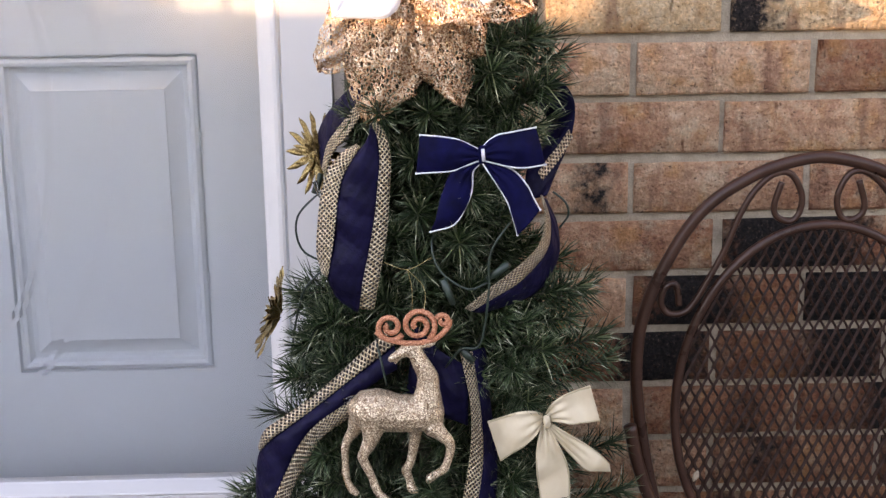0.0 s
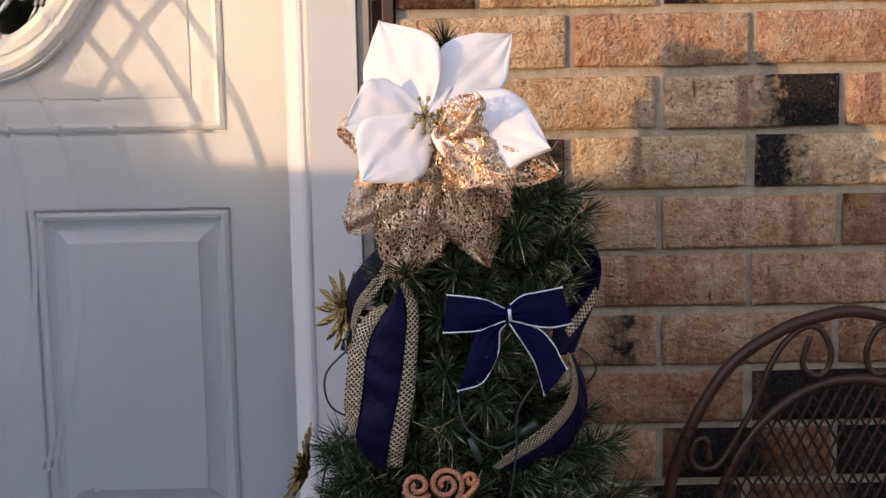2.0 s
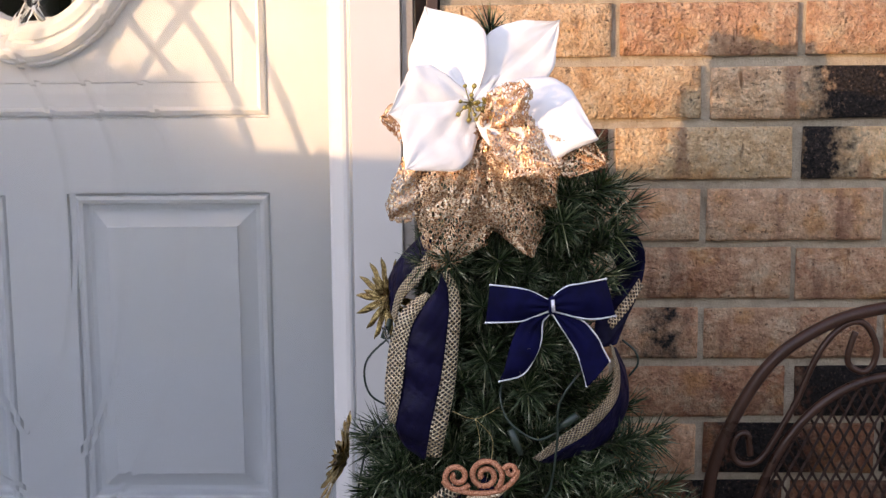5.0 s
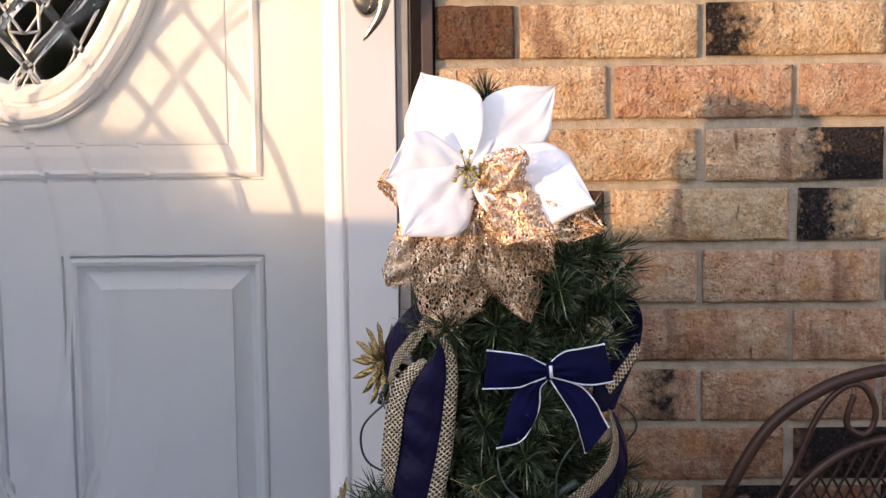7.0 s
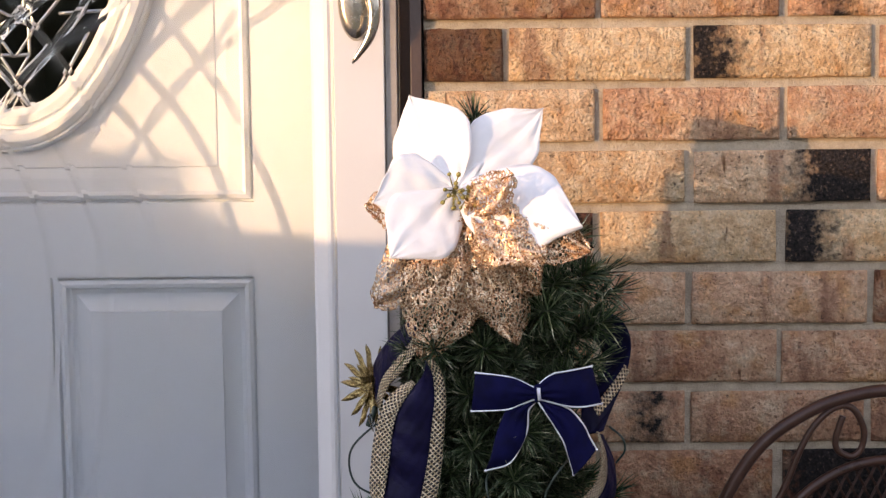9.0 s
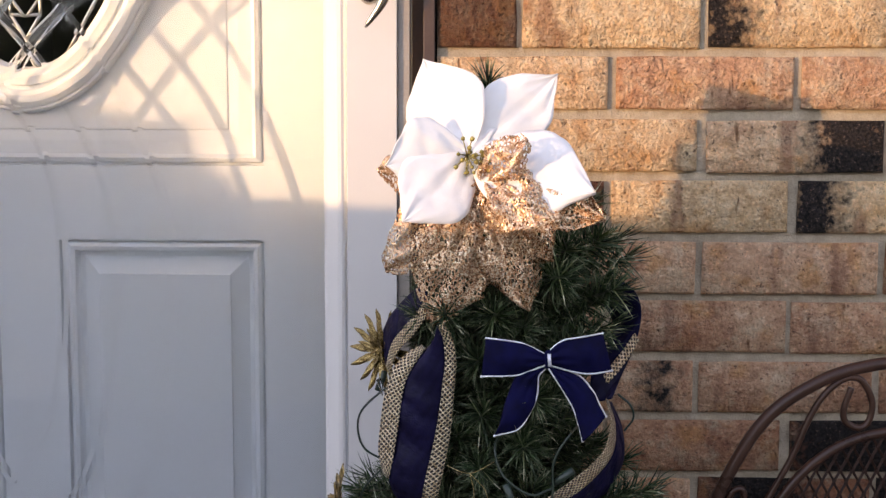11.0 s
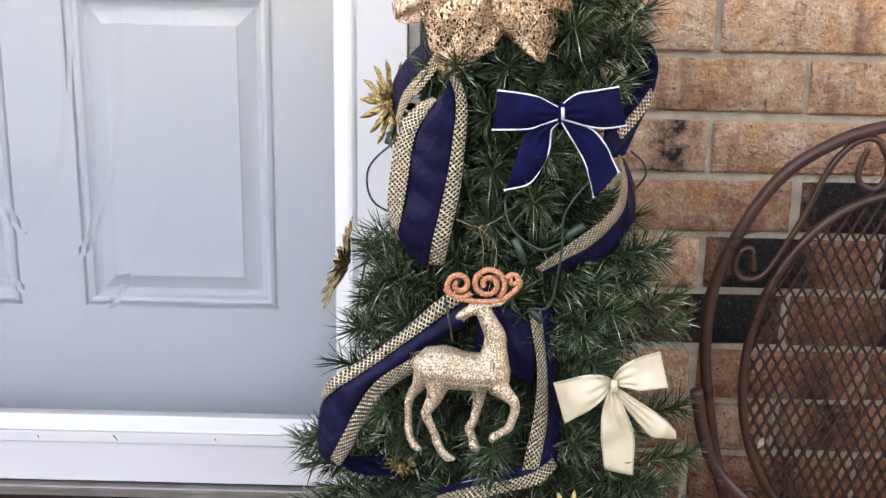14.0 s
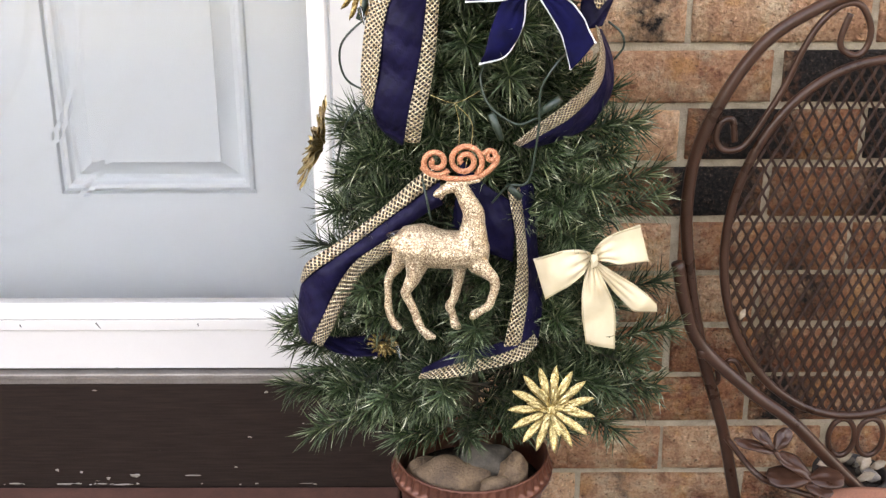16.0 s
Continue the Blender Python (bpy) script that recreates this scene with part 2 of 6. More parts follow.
def velvet_material():
    m, nt, b = nodes_of("blue_velvet", 0.8)
    v = coords(nt, 1.0)
    nt.links.new(ramp(nt, noise_of(nt, v, 60, 5), (0.3, (0.0013, 0.0015, 0.014)), (0.7, (0.0028, 0.0036, 0.038))), b.inputs["Base Color"])
    b.inputs["Sheen Weight"].default_value, b.inputs["Sheen Roughness"].default_value = 0.03, 0.3
    b.inputs["Specular IOR Level"].default_value = 0.1
    b.inputs["Sheen Tint"].default_value = (0.12, 0.18, 0.9, 1)
    bump(nt, b, noise_of(nt, v, 1500, 2), 0.3, 0.0004)
    return m


def cloth_material(name, dark, light, through=0.25):
    m, nt, b = nodes_of(name, 0.75)
    v = coords(nt, 1.0)
    nt.links.new(ramp(nt, noise_of(nt, v, 40, 5), (0.3, dark), (0.7, light)), b.inputs["Base Color"])
    weave = noise_of(nt, v, 1100, 2)
    bump(nt, b, mathn(nt, "ADD", weave, mathn(nt, "MULTIPLY", noise_of(nt, v, 120, 3), 1.5)), 0.3, 0.0008)
    tl = nt.nodes.new("ShaderNodeBsdfTranslucent")
    tl.inputs[0].default_value = (*light, 1)
    mx = nt.nodes.new("ShaderNodeMixShader")
    mx.inputs[0].default_value = through
    nt.links.new(b.outputs[0], mx.inputs[1])
    nt.links.new(tl.outputs[0], mx.inputs[2])
    nt.links.new(mx.outputs[0], nt.nodes["Material Output"].inputs[0])
    return m


def glass_material(name, rough=0.0, ior=1.5, tint=(0.97, 0.99, 0.98)):
    m, nt, b = nodes_of(name, rough)
    b.inputs["Base Color"].default_value = (*tint, 1)
    b.inputs["Transmission Weight"].default_value, b.inputs["IOR"].default_value = 1.0, ior
    return m


def painted_wood():
    """Dark brown paint over grained board, with chips down to bare wood."""
    m, nt, b = nodes_of("brown_painted_wood", 0.7)
    b.inputs["Specular IOR Level"].default_value = 0.15
    v = coords(nt, 1.0)
    grain = noise_of(nt, coords(nt, (3, 3, 60)), 6, 6, 0.6)
    wv = nt.nodes.new("ShaderNodeTexWave")
    wv.wave_type, wv.bands_direction = "BANDS", "Z"
    wv.inputs["Scale"].default_value, wv.inputs["Distortion"].default_value, wv.inputs["Detail"].default_value = 55, 9, 3
    wv.inputs["Detail Scale"].default_value = 0.25
    nt.links.new(v, wv.inputs["Vector"])
    chip = noise_of(nt, coords(nt, (1, 1, 1.8)), 34, 4, 0.6)
    col = ramp(nt, grain, (0.3, (0.015, 0.0082, 0.0063)), (0.7, (0.029, 0.0168, 0.0128)))
    col = mix(nt, ramp(nt, chip, (0.72, (0, 0, 0)), (0.735, (1, 1, 1))), col, (0.30, 0.24, 0.20))
    nt.links.new(col, b.inputs["Base Color"])
    bump(nt, b, mathn(nt, "ADD", grain, mathn(nt, "MULTIPLY", wv.outputs["Fac"], 0.2)), 0.35, 0.0008)
    return m


M_BRICK = brick_material()
M_MORTAR = plain("mortar", (0.32, 0.25, 0.18), (0.53, 0.425, 0.31), 0.95, 0, 60, 0.9, 0.003, 500)
M_DOOR = plain("white_door_paint", (0.672, 0.70, 0.708), (0.716, 0.745, 0.753), 0.42, 0, 4, 0.05, 0.0003, 900)
M_ALU = plain("white_aluminium", (0.59, 0.56, 0.53), (0.635, 0.605, 0.575), 0.38, 0, 6, 0.04, 0.0003, 700)
M_SCUFF = plain("black_scuff", (0.02, 0.02, 0.02), (0.05, 0.045, 0.04), 0.8)
M_SILL = plain("weathered_aluminium", (0.20, 0.17, 0.15), (0.34, 0.30, 0.27), 0.45, 0.5, 20, 0.2)
M_TRIM = plain("dark_brown_trim", (0.045, 0.023, 0.017), (0.08, 0.044, 0.033), 0.5, 0, 12, 0.2)
M_BOARD = painted_wood()
M_NICKEL = plain("brushed_nickel", (0.42, 0.38, 0.33), (0.62, 0.57, 0.50), 0.28, 1.0, 30, 0.1)
M_CAME = plain("bright_caming", (0.28, 0.28, 0.27), (0.5, 0.5, 0.48), 0.32, 1.0, 40, 0.1)
M_GLASS = glass_material("clear_glass", 0.0, 1.45, (0.92, 0.935, 0.945))
M_GROOVE = glass_material("cut_glass", 0.0, 1.26, (0.99, 0.99, 0.99))
# dark colour stands in for an unlit hall, raised a little for reflection
M_INSIDE = plain("dimness_colour", (0.02, 0.019, 0.017), (0.06, 0.056, 0.05), 0.9, 0, 2)
# base halves of the needles, darkened to stand for shade between clumps
M_NEEDLE = foliage_material("pine_needles", (0.003, 0.008, 0.004), (0.048, 0.090, 0.036), (0.28, 0.31, 0.17))
# pale tips: frosting, plus light on the needle ends put into colour
M_TIP = foliage_material("frosted_lit_needle_tips", (0.02, 0.04, 0.02), (0.15, 0.195, 0.11), (0.78, 0.76, 0.56))
M_STEM = plain("brown_wire_stem", (0.03, 0.03, 0.02), (0.08, 0.06, 0.04), 0.7)
M_TRUNK = plain("trunk", (0.03, 0.022, 0.015), (0.08, 0.055, 0.035), 0.85, 0, 40, 0.6, 0.002)
M_WHITE = cloth_material("white_silk", (0.79, 0.76, 0.74), (0.86, 0.84, 0.82), 0.12)
M_CREAM = cloth_material("cream_fabric", (0.60, 0.475, 0.31), (0.69, 0.57, 0.395), 0.1)
M_HEM = cloth_material("cream_hem", (0.42, 0.33, 0.20), (0.52, 0.42, 0.27), 0.1)
M_LACE = lace_material()
M_NET = net_material()
M_SATIN = satin_material()
M_VELVET = velvet_material()
M_PIPING = plain("silver_piping", (0.6, 0.6, 0.64), (0.85, 0.85, 0.88), 0.35, 0.4, 100)
M_DEER = glitter_material("champagne_glitter", (0.20, 0.115, 0.067), (0.455, 0.31, 0.195), (0.92, 0.75, 0.53), 1100, 0.35, 0.55)[0]
M_COPPER = glitter_material("copper_glitter", (0.32, 0.09, 0.04), (0.55, 0.19, 0.09), (0.75, 0.34, 0.2), 1300, 0.5, 0.25)[0]
M_GOLD = glitter_material("gold_glitter", (0.23, 0.15, 0.05), (0.46, 0.335, 0.135), (0.80, 0.65, 0.36), 1300, 0.36, 0.75, 0.5)[0]
M_OLDGOLD = glitter_material("dull_gold_glitter", (0.085, 0.048, 0.014), (0.21, 0.135, 0.047), (0.52, 0.38, 0.18), 1300, 0.36, 0.92, 0.5)[0]
M_BUD = plain("olive_gold_beads", (0.10, 0.09, 0.02), (0.45, 0.36, 0.10), 0.4, 0.4, 200)
M_WIRE = plain("green_cable", (0.010, 0.022, 0.015), (0.022, 0.042, 0.028), 0.4, 0, 50)
M_IRON = plain("bronze_iron", (0.028, 0.011, 0.0065), (0.070, 0.029, 0.018), 0.30, 0.1, 25, 0.12, 0.0006, 600)
M_IRON.node_tree.nodes["Principled BSDF"].inputs["Specular IOR Level"].default_value = 0.32
# same iron paint, made darker and duller to cut sky reflection
M_MESH = plain("matte_dark_iron_mesh", (0.022, 0.010, 0.007), (0.05, 0.024, 0.016), 0.6, 0.0, 25, 0.35, 0.0006, 600)
M_MESH.node_tree.nodes["Principled BSDF"].inputs["Specular IOR Level"].default_value = 0.12
M_TERRA = plain("terracotta", (0.16, 0.052, 0.03), (0.27, 0.10, 0.058), 0.8, 0, 25, 0.4)
M_POT = plain("copper_glaze", (0.075, 0.022, 0.014), (0.20, 0.068, 0.042), 0.34, 0.5, 30, 0.3)
M_SOIL = plain("soil", (0.02, 0.015, 0.012), (0.06, 0.045, 0.035), 0.95, 0, 80, 1.0, 0.004)
M_STONE = plain("river_stone", (0.05, 0.026, 0.015), (0.235, 0.142, 0.082), 0.75, 0, 55, 0.9, 0.0016, 420)
M_PEBBLE = plain("grey_pebble", (0.13, 0.105, 0.09), (0.40, 0.34, 0.29), 0.8, 0, 90, 0.5)
M_GREYSTONE = plain("dark_speckled_stone", (0.028, 0.022, 0.017), (0.10, 0.08, 0.062), 0.8, 0, 140, 0.5)
M_DRY = plain("dry_leaf", (0.28, 0.20, 0.13), (0.52, 0.42, 0.32), 0.8, 0, 60)
M_MAT = plain("rust_red_mat", (0.055, 0.018, 0.011), (0.115, 0.042, 0.027), 0.7, 0, 60, 0.5)
M_BLACK = plain("black_rubber", (0.012, 0.012, 0.012), (0.03, 0.028, 0.026), 0.6)
M_FLOOR = plain("porch_concrete", (0.15, 0.14, 0.13), (0.25, 0.235, 0.215), 0.9, 0, 8, 0.6, 0.002)
M_LAWN = plain("lawn", (0.16, 0.15, 0.08), (0.28, 0.25, 0.15), 0.95, 0, 2, 0.5, 0.01, 60)
M_WOODS = plain("far_woods", (0.012, 0.018, 0.010), (0.05, 0.055, 0.03), 0.95, 0, 0.8, 1.0, 0.2, 6)
M_SHRUB = foliage_material("shrub_leaves", (0.02, 0.05, 0.015), (0.06, 0.11, 0.03), (0.09, 0.14, 0.05))


# ---- builders ----
def mesh_of(name, bm, material, smooth=True):
    me = bpy.data.meshes.new(name)
    bm.normal_update()
    bm.to_mesh(me)
    bm.free()
    for k in material if isinstance(material, (list, tuple)) else [material]:
        me.materials.append(k)
    if smooth:
        me.polygons.foreach_set("use_smooth", [True] * len(me.polygons))
    return me


def part(name, bm, material, parent=None, label="", smooth=True):
    ob = new(name, bm if isinstance(bm, bpy.types.Mesh) else mesh_of(name, bm, material, smooth))
    ob.parent = parent
    return tagged(ob, label) if label else ob


def thing(name, at, label, category, group="", kind=""):
    ob = new(name)
    ob.location = at
    ob.empty_display_size = 0.05
    return tagged(ob, label, category, group, kind)


def hang(parent):
    """Parts are built in world metres: keep them there under their thing."""
    bpy.context.view_layer.update()
    for c in parent.children:
        c.matrix_parent_inverse = parent.matrix_world.inverted()


def box(bm, lo, hi, bevel=0.0):
    lo, hi = Vector(lo), Vector(hi)
    r = bmesh.ops.create_cube(bm, size=1.0, matrix=Matrix.Translation((lo + hi) / 2) @ Matrix.Diagonal((*(hi - lo), 1)))
    if bevel:
        es = list({e for v in r["verts"] for e in v.link_edges})
        bmesh.ops.bevel(bm, geom=es, offset=bevel, segments=2, affect="EDGES", profile=0.5)
    return bm


def box_part(name, lo, hi, material, parent, label="", bevel=0.001):
    return part(name, box(bmesh.new(), lo, hi, bevel), material, parent, label, smooth=False)


def spline(pts, n):
    """Catmull-Rom through the points, n steps a span."""
    p = [Vector(q) for q in pts]
    p = [2 * p[0] - p[1]] + p + [2 * p[-1] - p[-2]]
    out = []
    for i in range(1, len(p) - 2):
        for k in range(n):
            t = k / n
            a, b, c, d = p[i - 1], p[i], p[i + 1], p[i + 2]
            out.append(0.5 * ((2 * b) + (c - a) * t + (2 * a - 5 * b + 4 * c - d) * t * t + (3 * b - a - 3 * c + d) * t ** 3))
    out.append(p[-2])
    return out


def tube(bm, pts, radius, sides=8, closed=False, flat=1.0, cap=True, mat=0):
    """A tube along points; radius may be one number or a function of 0..1; flat squashes it along its second axis."""
    pts = [Vector(p) for p in pts]
    n = len(pts)
    rad = radius if callable(radius) else (lambda s: radius)
    rings, up = [], None
    for i, p in enumerate(pts):
        a = pts[(i - 1) % n] if closed or i else pts[0]
        c = pts[(i + 1) % n] if closed or i < n - 1 else pts[-1]
        tan = (c - a).normalized()
        if up is None:
            up = tan.orthogonal().normalized() if abs(tan.y) > 0.9 else tan.cross(Vector((0, 1, 0))).normalized()
        up = (up - tan * up.dot(tan)).normalized()
        side = tan.cross(up)
        r = rad(i / max(1, n - 1))
        rings.append([bm.verts.new(p + up * (r * math.cos(2 * math.pi * k / sides)) + side * (flat * r * math.sin(2 * math.pi * k / sides))) for k in range(sides)])
    for i in range(n if closed else n - 1):
        a, b = rings[i], rings[(i + 1) % n]
        for k in range(sides):
            f = bm.faces.new((a[k], a[(k + 1) % sides], b[(k + 1) % sides], b[k]))
            f.material_index = mat
    if cap and not closed:
        bm.faces.new(rings[0][::-1]).material_index = mat
        bm.faces.new(rings[-1]).material_index = mat
    return bm


def ball(bm, at, r, squash=(1, 1, 1), rough=0.0, seed=0, sub=2):
    vs = bmesh.ops.create_icosphere(bm, subdivisions=sub, radius=1.0)["verts"]
    for v in vs:
        k = 1 + rough * noise.noise(v.co * 1.6 + Vector((seed * 3.1, seed * 1.7, seed)))
        v.co = Vector(at) + Vector((v.co.x * squash[0], v.co.y * squash[1], v.co.z * squash[2])) * (r * k)
    return bm


def lathe(bm, profile, at=(0, 0, 0), sides=48, flute=None):
    rings = []
    for r, z in profile:
        ring = []
        for k in range(sides):
            a = 2 * math.pi * k / sides
            rr = r + (flute(a, r, z) if flute else 0)
            ring.append(bm.verts.new((at[0] + rr * math.cos(a), at[1] + rr * math.sin(a), at[2] + z)))
        rings.append(ring)
    for a, b in zip(rings, rings[1:]):
        for k in range(sides):
            bm.faces.new((a[k], a[(k + 1) % sides], b[(k + 1) % sides], b[k]))
    bm.faces.new(rings[0][::-1])
    return bm


def solid(ob, t):
    s = ob.modifiers.new("thickness", "SOLIDIFY")
    s.thickness, s.offset = t, 0
    return ob


def strip(left, right, across=10, n=8, lo=0.0, hi=1.0, bow_out=0.0, wave=0.0, seed=0, gather=0.0):
    """A cloth strip between two edge curves, from lo to hi of its width, with metres along and across as its uv."""
    bm = bmesh.new()
    uvl = bm.loops.layers.uv.new("UVMap")
    a, b = spline(left, n), spline(right, n)
    m = min(len(a), len(b))
    fa = [a[round(i * (len(a) - 1) / (m - 1))] for i in range(m)]
    fb = [b[round(i * (len(b) - 1) / (m - 1))] for i in range(m)]
    rows, run, width = [], 0.0, (fa[m // 2] - fb[m // 2]).length
    for i in range(m):
        if i:
            run += ((fa[i] + fb[i]) / 2 - (fa[i - 1] + fb[i - 1]) / 2).length
        row = []
        for k in range(across + 1):
            s = lo + (hi - lo) * k / across
            p = fa[i].lerp(fb[i], s)
            p.y -= bow_out * math.sin(math.pi * s)
            p.y += wave * noise.noise(Vector((p.x * 40 + seed, p.z * 40, seed * 2.3)))
            p.y += gather * max(0.0, 1 - 1.7 * i / m) * math.sin(19 * s + seed) * min(1.0, 4 * i / m + 0.2)
            row.append((bm.verts.new(p), s * width, run))
        rows.append(row)
    for r0, r1 in zip(rows, rows[1:]):
        for k in range(across):
            q = (r0[k], r0[k + 1], r1[k + 1], r1[k])
            f = bm.faces.new([v[0] for v in q])
            for lp, v in zip(f.loops, q):
                lp[uvl].uv = (v[1], v[2])
    return bm


def hit_petal(base, tip, width, cup=0.01, belly=0.5, facing=(0, -1, 0), ruffle=0.0, seed=0, nu=14, nv=8, point=1.0, pleat=0.0):
    """A pointed, cupped petal from base to tip, turned towards facing."""
    bm = bmesh.new()
    base, tip = Vector(base), Vector(tip)
    ax = tip - base
    ln = ax.length
    side = ax.cross(Vector(facing)).normalized()
    out = side.cross(ax).normalized()
    grid = []
    for i in range(nu + 1):
        s = i / nu
        w = math.sin(math.pi / 2 * s / belly) ** 0.75 if s < belly else math.cos(math.pi / 2 * (s - belly) / (1 - belly)) ** point
        w = max(w, 0.10 * (1 - s))
        row = []
        for k in range(nv + 1):
            q = 2 * k / nv - 1
            p = base + ax * s + side * (q * w * width / 2)
            h = cup * (math.sin(math.pi * s) - 1.2 * q * q * w)
            h += 0.0016 * (1 - min(1, abs(q) * 5)) * -1 + (0.0004 if pleat else 0.0012) * math.sin(9 * (s - abs(q) * 0.35)) * w
            h += pleat * math.sin(34 * (s - abs(q) * 0.30) + seed) * abs(q) * w
            h += ruffle * noise.noise(Vector((s * 4.2 + seed * 7, q * 2.6, seed)))
            p += out * h
            if ruffle:
                p += side * (ruffle * 0.5 * abs(q) * noise.noise(Vector((s * 9, q * 5 + seed, 3)))) + ax.normalized() * (ruffle * 0.7 * q * q * noise.noise(Vector((s * 7 + seed, q * 7, 9))))
            row.append(bm.verts.new(p))
        grid.append(row)
    for a, b in zip(grid, grid[1:]):
        for k in range(nv):
            bm.faces.new((a[k], a[k + 1], b[k + 1], b[k]))
    return bm


# ---- ground, porch, and what shades the lower wall ----
def plane_part(name, x0, x1, y0, y1, z, material, label, category):
    bm = bmesh.new()
    bm.faces.new([bm.verts.new(p) for p in ((x0, y0, z), (x1, y0, z), (x1, y1, z), (x0, y1, z))])
    return tagged(part(name, bm, material, smooth=False), label, category, kind="structure")


plane_part("ground", -300, 300, -300, 300, -0.12, M_LAWN, "wide dry tan winter lawn round the porch", "lawn")
tagged(box_part("floor", (-3.2, -2.6, -0.12), (3.0, 0.0, 0.0), M_FLOOR, None, "", 0.004), "dark grey weathered concrete porch slab", "porch floor", kind="structure")

REACH = Vector((-2.278, -1.829, 0.0))
TURN_WALL = Matrix.Translation(REACH) @ Matrix.Rotation(math.atan2(-0.793, 0.61), 4, "Z")


# unseen wall, added so its cap draws the shade line across door and brick
def porch_wall():
    w = thing("porch_wall", (0, 0, 0), "unseen low white wall with a flat cap, added as shade caster", "wall", kind="structure")
    w.matrix_world = TURN_WALL
    box_part("panel", (-2.2, -0.05, -0.12), (1.5, 0.05, 0.951), M_ALU, w)
    box_part("cap", (-2.2, -0.08, 0.951), (1.5, 0.08, 0.977), M_ALU, w, "", 0.004)


# unseen shrub, placed for the leafy shadow along that shade line
def shrub():
    s = thing("shrub", (0, 0, 0), "small leafy evergreen shrub behind the low wall, out of view", "shrub")
    s.matrix_world = TURN_WALL @ Matrix.Translation((-0.62, -0.35, -0.12))
    part("trunk", tube(bmesh.new(), [(0, 0, 0), (0.01, 0, 0.4), (0, 0.01, 0.85)], lambda q: 0.025 - 0.012 * q), M_TRUNK, s)
    rnd = random.Random(4)
    bm = bmesh.new()
    for _ in range(3000):
        a, r = rnd.uniform(0, 6.28), rnd.random() ** 0.4
        z = rnd.uniform(0.55, 1.0)
        lim = 0.24 * math.sqrt(max(0.02, 1 - ((z - 0.75) / 0.36) ** 2))
        c = Vector((math.cos(a) * r * lim * 1.15, math.sin(a) * r * lim, z + 0.205 + 0.03 * noise.noise(Vector((a, r, z * 3)))))
        d = Vector((rnd.gauss(0, 1), rnd.gauss(0, 1), rnd.gauss(0.3, 1))).normalized() * 0.030
        e = d.orthogonal().normalized() * 0.013
        bm.faces.new([bm.verts.new(q) for q in (c - d, c + e, c + d, c - e)])
    part("crown", bm, M_SHRUB, s, smooth=False)


porch_wall()
shrub()


def far_woods(name, start, end, seed):
    """A bank of bare winter woods far behind, open where the low sun stands."""
    bm = bmesh.new()
    prev = None
    n = int(abs(end - start) / 2)
    for i in range(n + 1):
        a = radians(start + (end - start) * i / n)
        row = []
        for k in range(6):
            h = (5.5 + 2.5 * noise.noise(Vector((a * 9, seed, 0)))) * k / 5
            r = 24 + 1.5 * noise.noise(Vector((a * 14, k * 0.8, seed))) + 0.2 * k
            row.append(bm.verts.new((-r * math.sin(a), -r * math.cos(a), -0.12 + h + (0.5 * noise.noise(Vector((a * 60, k, seed))) if k else 0))))
        if prev:
            for k in range(5):
                bm.faces.new((prev[k], row[k], row[k + 1], prev[k + 1]))
        prev = row
    tagged(part(name, bm, M_WOODS, smooth=False), "dark bank of winter woods far across the lawn", "woods", kind="structure")


far_woods("backdrop", -88, 43, 1)
far_woods("backdrop", 62, 88, 5)

# ---- front door behind the storm door ----
DOOR_Y, GLASS_Y = 0.125, 0.02
MID = -0.587


def moulding_frame(x0, x1, z0, z1, y, profile, mat_parent, name, label=""):
    """A mitred rectangular moulding: profile gives (inset, proud) pairs from the outside inwards."""
    bm = bmesh.new()
    loops = []
    for inset, proud in profile:
        loops.append([bm.verts.new(p) for p in ((x0 + inset, y - proud, z0 + inset), (x1 - inset, y - proud, z0 + inset), (x1 - inset, y - proud, z1 - inset), (x0 + inset, y - proud, z1 - inset))])
    for a, b in zip(loops, loops[1:]):
        for k in range(4):
            bm.faces.new((a[k], a[(k + 1) % 4], b[(k + 1) % 4], b[k]))
    bm.faces.new(loops[-1])
    return part(name, bm, M_DOOR, mat_parent, label, smooth=False)


RAISED = [(0.0, 0.0), (0.0009, -0.0090), (0.0030, -0.0090), (0.0046, -0.0015), (0.0085, 0.0010), (0.0128, -0.0006), (0.0140, -0.0110), (0.0160, -0.0140), (0.0215, -0.0140), (0.0410, -0.0005), (0.0422, 0.0020)]
OVAL_FRAME = [(0.0, 0.0), (0.0009, -0.0090), (0.0030, -0.0090), (0.0048, -0.0015), (0.0095, 0.0005), (0.0140, -0.0040), (0.030, -0.0045), (0.0425, -0.006), (0.044, -0.0045)]


def oval_ring(bm, cx, cz, rings, n=96):
    loops = []
    for a, b, y in rings:
        loops.append([bm.verts.new((cx + a * math.cos(2 * math.pi * k / n), y, cz + b * math.sin(2 * math.pi * k / n))) for k in range(n)])
    for p, q in zip(loops, loops[1:]):
        for k in range(n):
            bm.faces.new((p[k], p[(k + 1) % n], q[(k + 1) % n], q[k]))
    return loops


